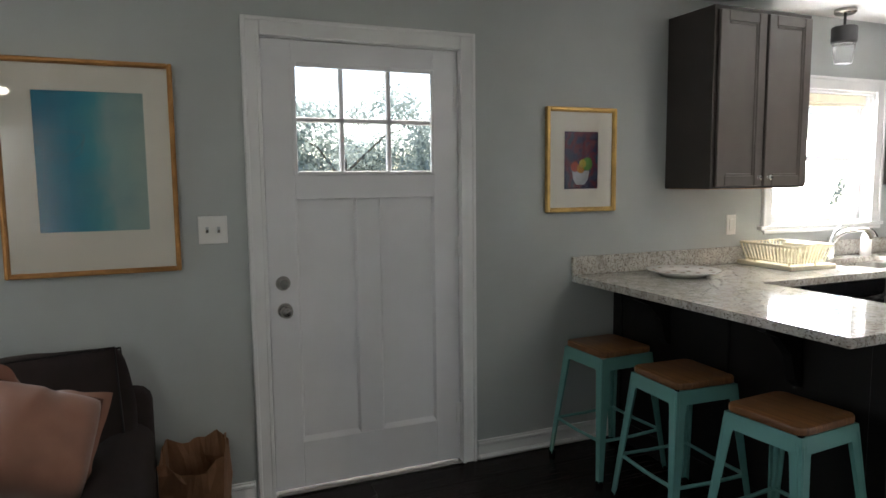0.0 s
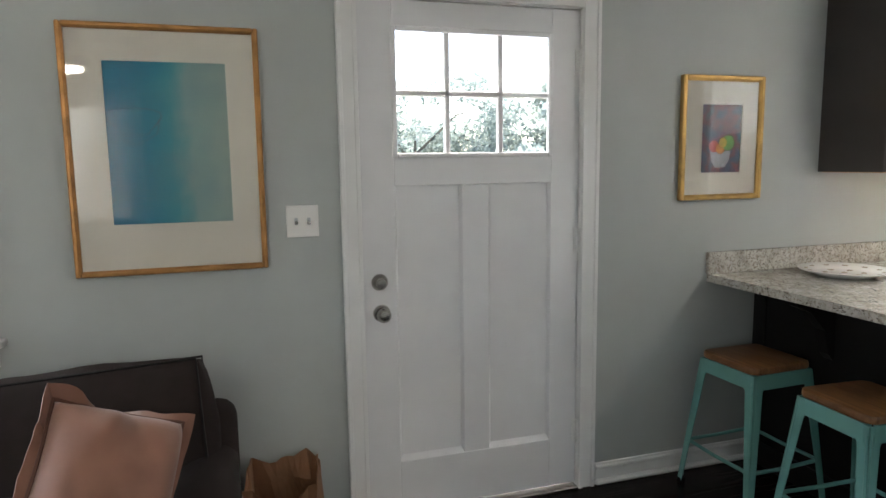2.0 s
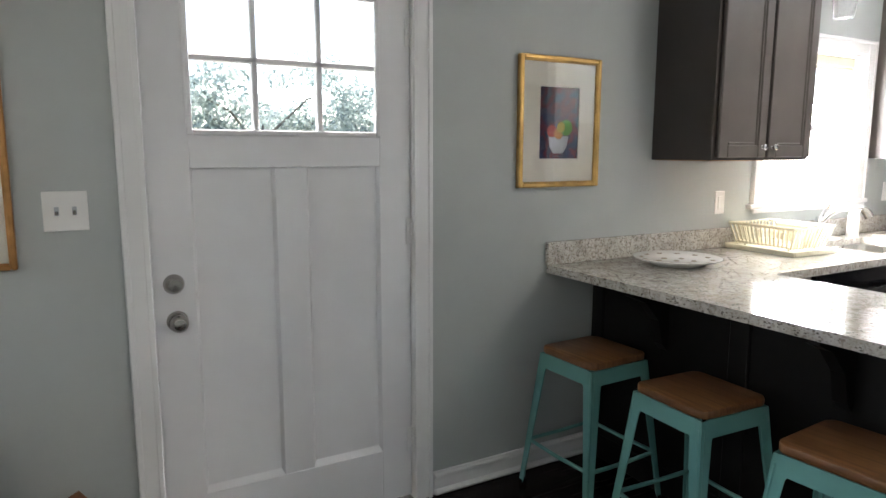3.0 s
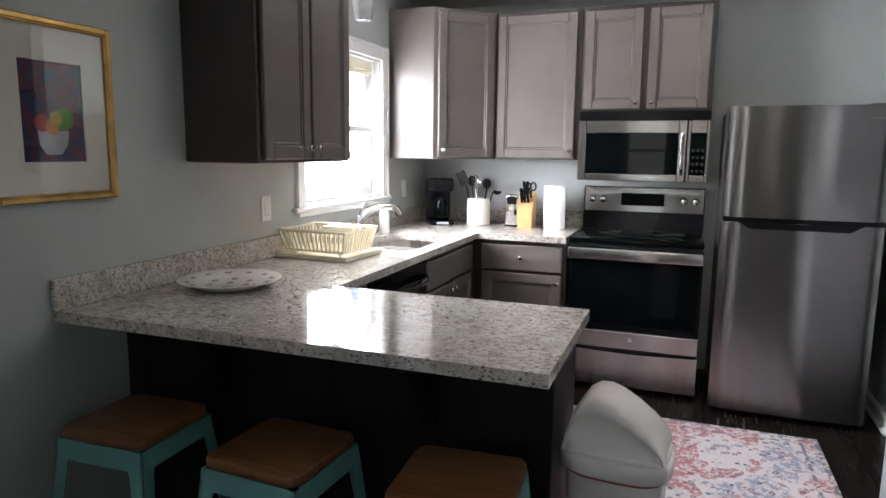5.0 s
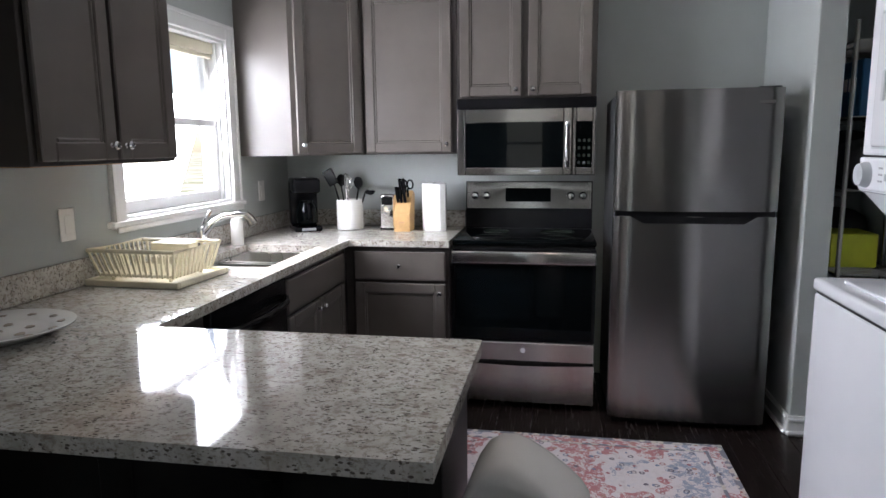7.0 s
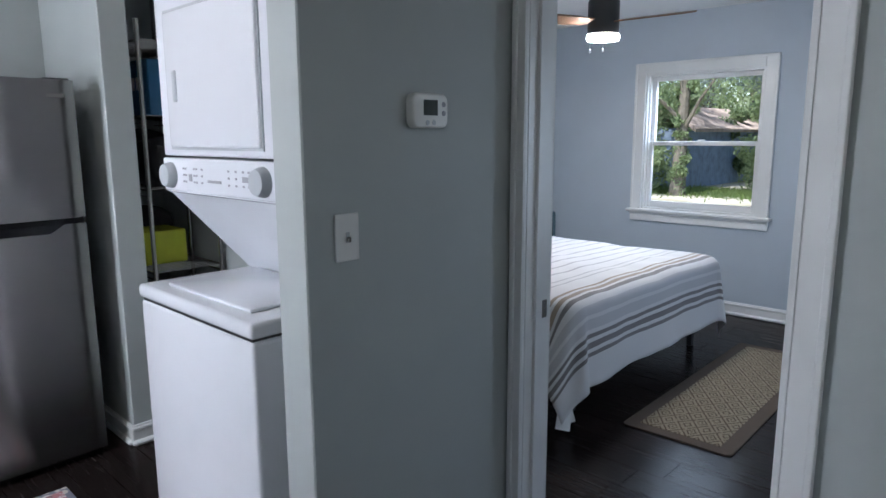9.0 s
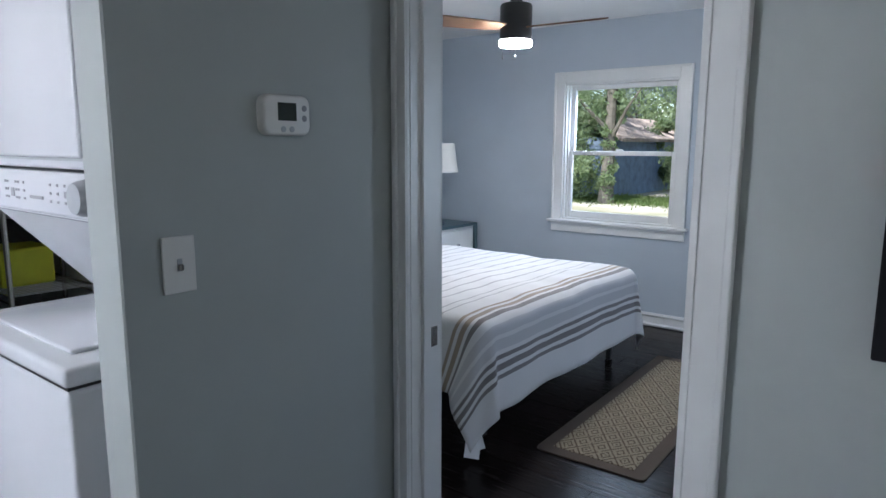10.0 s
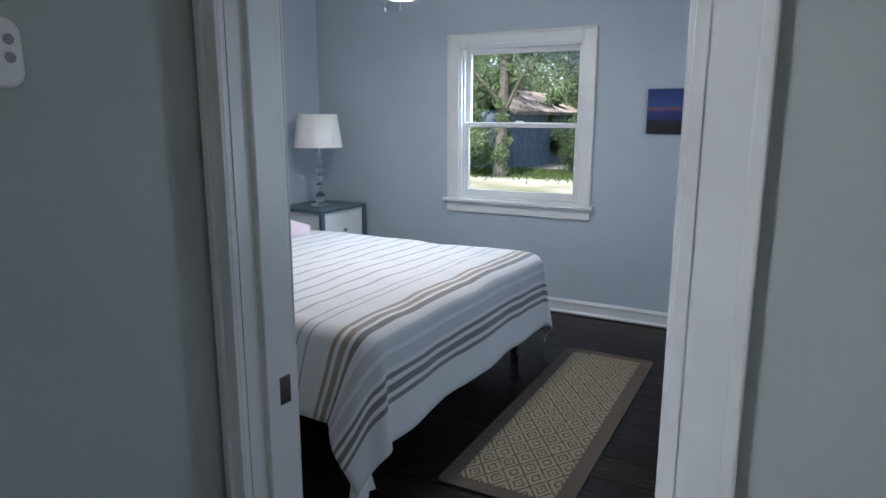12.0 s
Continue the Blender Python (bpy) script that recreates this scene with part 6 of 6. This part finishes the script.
b = B().lathe([(0.190, 0.470), (0.155, 0.725), (0.153, 0.725), (0.188, 0.470), (0.190, 0.470)], (0, 0, 0), 36, cap=False)
b.done("shade", SHADE, lp_, True, angle=50)
b = B().tube([(-0.154, 0, 0.71), (0.154, 0, 0.71)], 0.002, 5).cyl((0, 0, 0.51), 0.012, 0.20, "z", 10)
b.done("harp", CHROME, lp_)

rg2 = thing("runner_rug", "tan runner rug with brown lattice and border", "rug", pose(2.86, -2.42, 0.001, 0, 0, 1.2))
B().box(-0.205, 0.190, -0.80, 0.80, 0.0, 0.009, 0.002).done("weave", lattice_rug(), rg2)
b = B().box(-0.272, 0.255, -0.865, 0.865, 0.0, 0.0065, 0.0)
vert = [e for e in b.b.edges if abs(e.verts[0].co.z - e.verts[1].co.z) > 0.003]
bmesh.ops.bevel(b.b, geom=vert, offset=0.03, segments=4, affect="EDGES", profile=0.5)
b.done("border", RUGBROWN, rg2)
d = Vector((1.93 - 3.78, 0.5 + 2.4)).normalized()
base_yaw = math.degrees(math.atan2(d.y, d.x))
ceiling_fan(pose(3.78, -2.40, CZ), "black ceiling fan with wooden blades and lit lamp", BULB, (base_yaw + 62, base_yaw - 58, base_yaw + 182), 0.022)

# ---- outside ----
GZ = -0.45
b = B().box(-300, 300, -300, 300, GZ - 0.5, GZ)
struct(b.done("ground", GROUND), "yard of patchy grass and pale gravel", "ground")


def leaves(rng, n, spots, size):
    """Loose leaf blades scattered through rounded clumps (x, y, z, r)."""
    sp = np.array(spots)
    w = sp[:, 3] ** 2
    q = sp[rng.choice(len(sp), n, p=w / w.sum())]
    v = rng.normal(size=(n, 3))
    v /= np.linalg.norm(v, axis=1)[:, None]
    p = q[:, :3] + v * (q[:, 3] * (0.45 + 0.6 * rng.random(n)))[:, None] * np.array([1, 1, 0.8])
    a, c = rng.normal(size=(n, 3)), rng.normal(size=(n, 3))
    a /= np.linalg.norm(a, axis=1)[:, None]
    c -= a * (c * a).sum(axis=1)[:, None]
    c /= np.linalg.norm(c, axis=1)[:, None]
    l = (size * (0.6 + 0.8 * rng.random(n)))[:, None]
    vs = np.stack([p - a * l, p + c * l * 0.42, p + a * l, p - c * l * 0.42], axis=1).reshape(-1, 3).tolist()
    fs = np.arange(4 * n).reshape(-1, 4).tolist()
    return vs, fs


def tree(name, x, y, height, spread, seed, label, mat=LEAF, n=2600, trunk=0.16, low=0.4, size=0.11):
    rng = np.random.default_rng(seed)
    o = thing(name, label, "tree", pose(x, y, GZ))
    b = B()
    lean = rng.normal(size=2) * 0.15
    b.tube([(lean[0] * t, lean[1] * t, height * 0.75 * t) for t in (0, 0.15, 0.4, 0.7, 1.0)], [trunk * q for q in (1.35, 1.0, 0.85, 0.6, 0.25)], 10)
    spots = []
    for i in range(9):
        a, zz = rng.random() * 6.283, height * (low + (0.95 - low) * rng.random())
        r = spread * (0.45 + 0.55 * rng.random())
        tip = (r * math.cos(a), r * math.sin(a), zz + 0.1 * height)
        mid = (tip[0] * 0.5, tip[1] * 0.5, zz + 0.02 * height)
        b.tube([(lean[0] * 0.5, lean[1] * 0.5, zz * 0.72), mid, tip], [trunk * 0.4, trunk * 0.22, trunk * 0.06], 6)
        for q in range(5):
            spots.append((tip[0] * (0.5 + 0.6 * rng.random()) + rng.normal() * 0.2 * spread, tip[1] * (0.5 + 0.6 * rng.random()) + rng.normal() * 0.2 * spread, tip[2] + rng.normal() * 0.08 * height, spread * (0.16 + 0.16 * rng.random())))
    b.done("trunk", BARK, o, True)
    vs, fs = leaves(rng, n, spots, size)
    d = bpy.data.meshes.new("crown")
    d.from_pydata(vs, [], fs)
    d.materials.append(mat)
    c = new("crown", d)
    c.parent = o
    tagged(c, kind="stuff")
    return o


def shrubs(name, line, seed, n, size, label, mat, hgt=1.2):
    rng = np.random.default_rng(seed)
    spots = []
    (x0, y0), (x1, y1) = line
    for i in range(26):
        t = rng.random()
        spots.append((x0 + (x1 - x0) * t + rng.normal() * 0.5, y0 + (y1 - y0) * t + rng.normal() * 0.5, GZ + hgt * (0.15 + 0.75 * rng.random()), 0.35 + 0.45 * rng.random()))
    vs, fs = leaves(rng, n, spots, size)
    d = bpy.data.meshes.new(name)
    d.from_pydata(vs, [], fs)
    d.materials.append(mat)
    return tagged(new(name, d), label, "shrubs", "", "stuff")


# street side, beyond the front door
for i, (x, y, h, s) in enumerate(((-3.5, 13.0, 3.0, 2.0), (-0.6, 14.5, 3.1, 2.1), (1.6, 13.4, 2.9, 2.0), (3.9, 14.2, 3.1, 2.0), (6.6, 14.5, 3.0, 2.1), (10.5, 13.5, 3.3, 2.2), (14.5, 15.0, 3.4, 2.3))):
    tree("tree", x, y, h * 1.02, s, 20 + i, "leafy tree across the front yard in sunlight", LEAF2, 17000, 0.09, 0.10, 0.055)
shrubs("hedge", ((-6, 16.8), (20, 16.8)), 6, 42000, 0.08, "tall leafy hedge at the far side of the front yard", LEAF2, 3.9)
shrubs("hedge", ((-6, 11.5), (16, 11.5)), 5, 26000, 0.06, "low leafy hedge across the front yard", LEAF2, 2.3)
# yard side, beyond the bedroom window
shed = thing("shed", "weathered blue board shed with a rusty sheet roof", "shed", pose(13.05, -25.3, GZ, 0, 0, 90))
b = B()
for i in range(38):
    b.box(-3.8 + i * 0.2, -3.615 + i * 0.2, 1.6, 1.63, 0, 2.15 - 0.012 * (i % 3))
b.box(-3.8, 3.8, -1.6, 1.6, 0, 2.15)
b.done("wall", SHEDWOOD, shed)
b = B()
b.poly([(-4.1, 2.0, 2.0), (-4.1, 0.0, 2.9), (-4.1, -2.0, 2.0), (-4.1, -2.0, 2.1), (-4.1, 0.0, 3.0), (-4.1, 2.0, 2.1)], (8.2, 0, 0))
for i in range(54):
    b.tube([(-4.05 + i * 0.15, 2.0, 2.12), (-4.05 + i * 0.15, 0.0, 3.02)], 0.03, 6)
b.done("roof", SHEDROOF, shed)
tree("tree", 10.6, -19.0, 10.0, 3.0, 41, "tall ivy-clad tree in the back yard", LEAF, 14000, 0.20, 0.28, 0.07)
for i, (x, y, h, s) in enumerate(((15.0, -32, 9, 3.6), (10.5, -33, 10, 3.8), (6.0, -31, 9, 3.6), (18.5, -27, 9, 3.4), (2.0, -29, 9, 3.4), (6.2, -25.5, 5.5, 2.0), (22, -25, 9, 3.4), (13.0, -36, 12, 4.4), (8.0, -37, 12, 4.4), (18.0, -36, 12, 4.4), (10.2, -31.5, 7, 3.0), (12.5, -31.0, 7.5, 3.0), (8.2, -28.5, 6.5, 2.6), (15.5, -40, 13, 5), (10.5, -41, 13, 5))):
    tree("tree", x, y, h, s, 60 + i, "leafy tree at the back of the yard", LEAF if i % 2 else LEAF2, 12000, 0.2, 0.12, 0.11)
for i, (x, y, h, s) in enumerate(((14.6, -22.6, 8.0, 2.2), (7.4, -20.5, 8.0, 2.3))):
    tree("tree", x, y, h, s, 90 + i, "slender tree with haze-paled leaves in the back yard", LEAF2, 11000, 0.09, 0.36, 0.07)
rng = np.random.default_rng(31)
climb = [(10.6 + 0.12 * rng.normal(), -19.0 + 0.12 * rng.normal(), GZ + 0.2 + 0.19 * i, 0.16 + 0.12 * rng.random()) for i in range(22)]
vs, fs = leaves(rng, 6000, climb, 0.06)
d = bpy.data.meshes.new("climbing_ivy")
d.from_pydata(vs, [], fs)
d.materials.append(LEAF)
tagged(new("climbing_ivy", d), "green ivy climbing the yard tree's trunk", "ivy", "", "stuff")
shrubs("undergrowth", ((4.5, -27.5), (22, -25)), 8, 34000, 0.09, "undergrowth along the back of the yard", LEAF, 3.4)
shrubs("undergrowth", ((11.4, -19.0), (13.2, -19.8)), 9, 16000, 0.065, "leafy bushes beside the shed", LEAF, 3.5)
shrubs("undergrowth", ((6.8, -20.2), (9.0, -21.2)), 10, 16000, 0.065, "ivy and undergrowth round the tree", LEAF, 2.0)
rng = np.random.default_rng(77)
vs, fs = [], []
for i in range(22000):
    x, y = 4.0 + 16 * rng.random() ** 1.3, -20.4 + rng.normal() * 0.8
    a, h, l = rng.random() * 6.283, 0.05 + 0.14 * rng.random(), 0.02
    k = len(vs)
    vs += [(x - l * math.cos(a), y - l * math.sin(a), GZ), (x + l * math.cos(a), y + l * math.sin(a), GZ), (x + 0.1 * rng.normal(), y + 0.1 * rng.normal(), GZ + h)]
    fs.append((k, k + 1, k + 2))
d = bpy.data.meshes.new("tall_grass")
d.from_pydata(vs, [], fs)
d.materials.append(GRASS)
tagged(new("tall_grass", d), "tall grass at the yard's far edge", "grass", "", "stuff")
# roof slabs close the house above its ceilings
b = B().poly([(LW - 0.5, SW - 0.3, CZ + 0.16), (LW - 0.5, NW + 0.25, CZ + 0.16), (LW - 0.5, 1.3, CZ + 1.2)], (BE + 0.8 - LW, 0, 0))
struct(b.done("roof", varied("grey_shingle", (0.10, 0.10, 0.105), 0.9, 0.2, 8, 40, 0.5, 0.01)), "grey shingled roof over the house", "roof")

# ---- floor planks ----
PLK_L, PLK_W = 1.30, 0.176
pb = bmesh.new()
x0, x1, y0, y1 = 0.0008, PLK_L - 0.0008, 0.0008, PLK_W - 0.0008
bot = [pb.verts.new(p) for p in ((x0, y0, -0.006), (x1, y0, -0.006), (x1, y1, -0.006), (x0, y1, -0.006))]
ch = 0.0011
top = [pb.verts.new(p) for p in ((x0 + ch, y0 + ch, 0), (x1 - ch, y0 + ch, 0), (x1 - ch, y1 - ch, 0), (x0 + ch, y1 - ch, 0))]
pb.faces.new(top)
for i in range(4):
    pb.faces.new((bot[i], bot[(i + 1) % 4], top[(i + 1) % 4], top[i]))
plank_mesh = bpy.data.meshes.new("plank")
pb.to_mesh(plank_mesh)
pb.free()
plank_mesh.materials.append(PLANK)
rng = random.Random(4)
y = BS
row = 0
while y < NW:
    west, east = (BW if y < SW - 0.12 else LW), (BE if y < SW - 0.12 else EW) + 0.01
    start = west - PLK_L * (0.05 + 0.85 * rng.random())
    while start < east - 0.02:
        a, e = max(start, west), min(start + PLK_L, east)
        o = new("plank", plank_mesh)
        o.parent = floor_ob
        o.location = (a, y, 0)
        o.scale = ((e - a) / PLK_L, min(1.0, (NW - y) / PLK_W), 1.0)
        start += PLK_L
    y += PLK_W
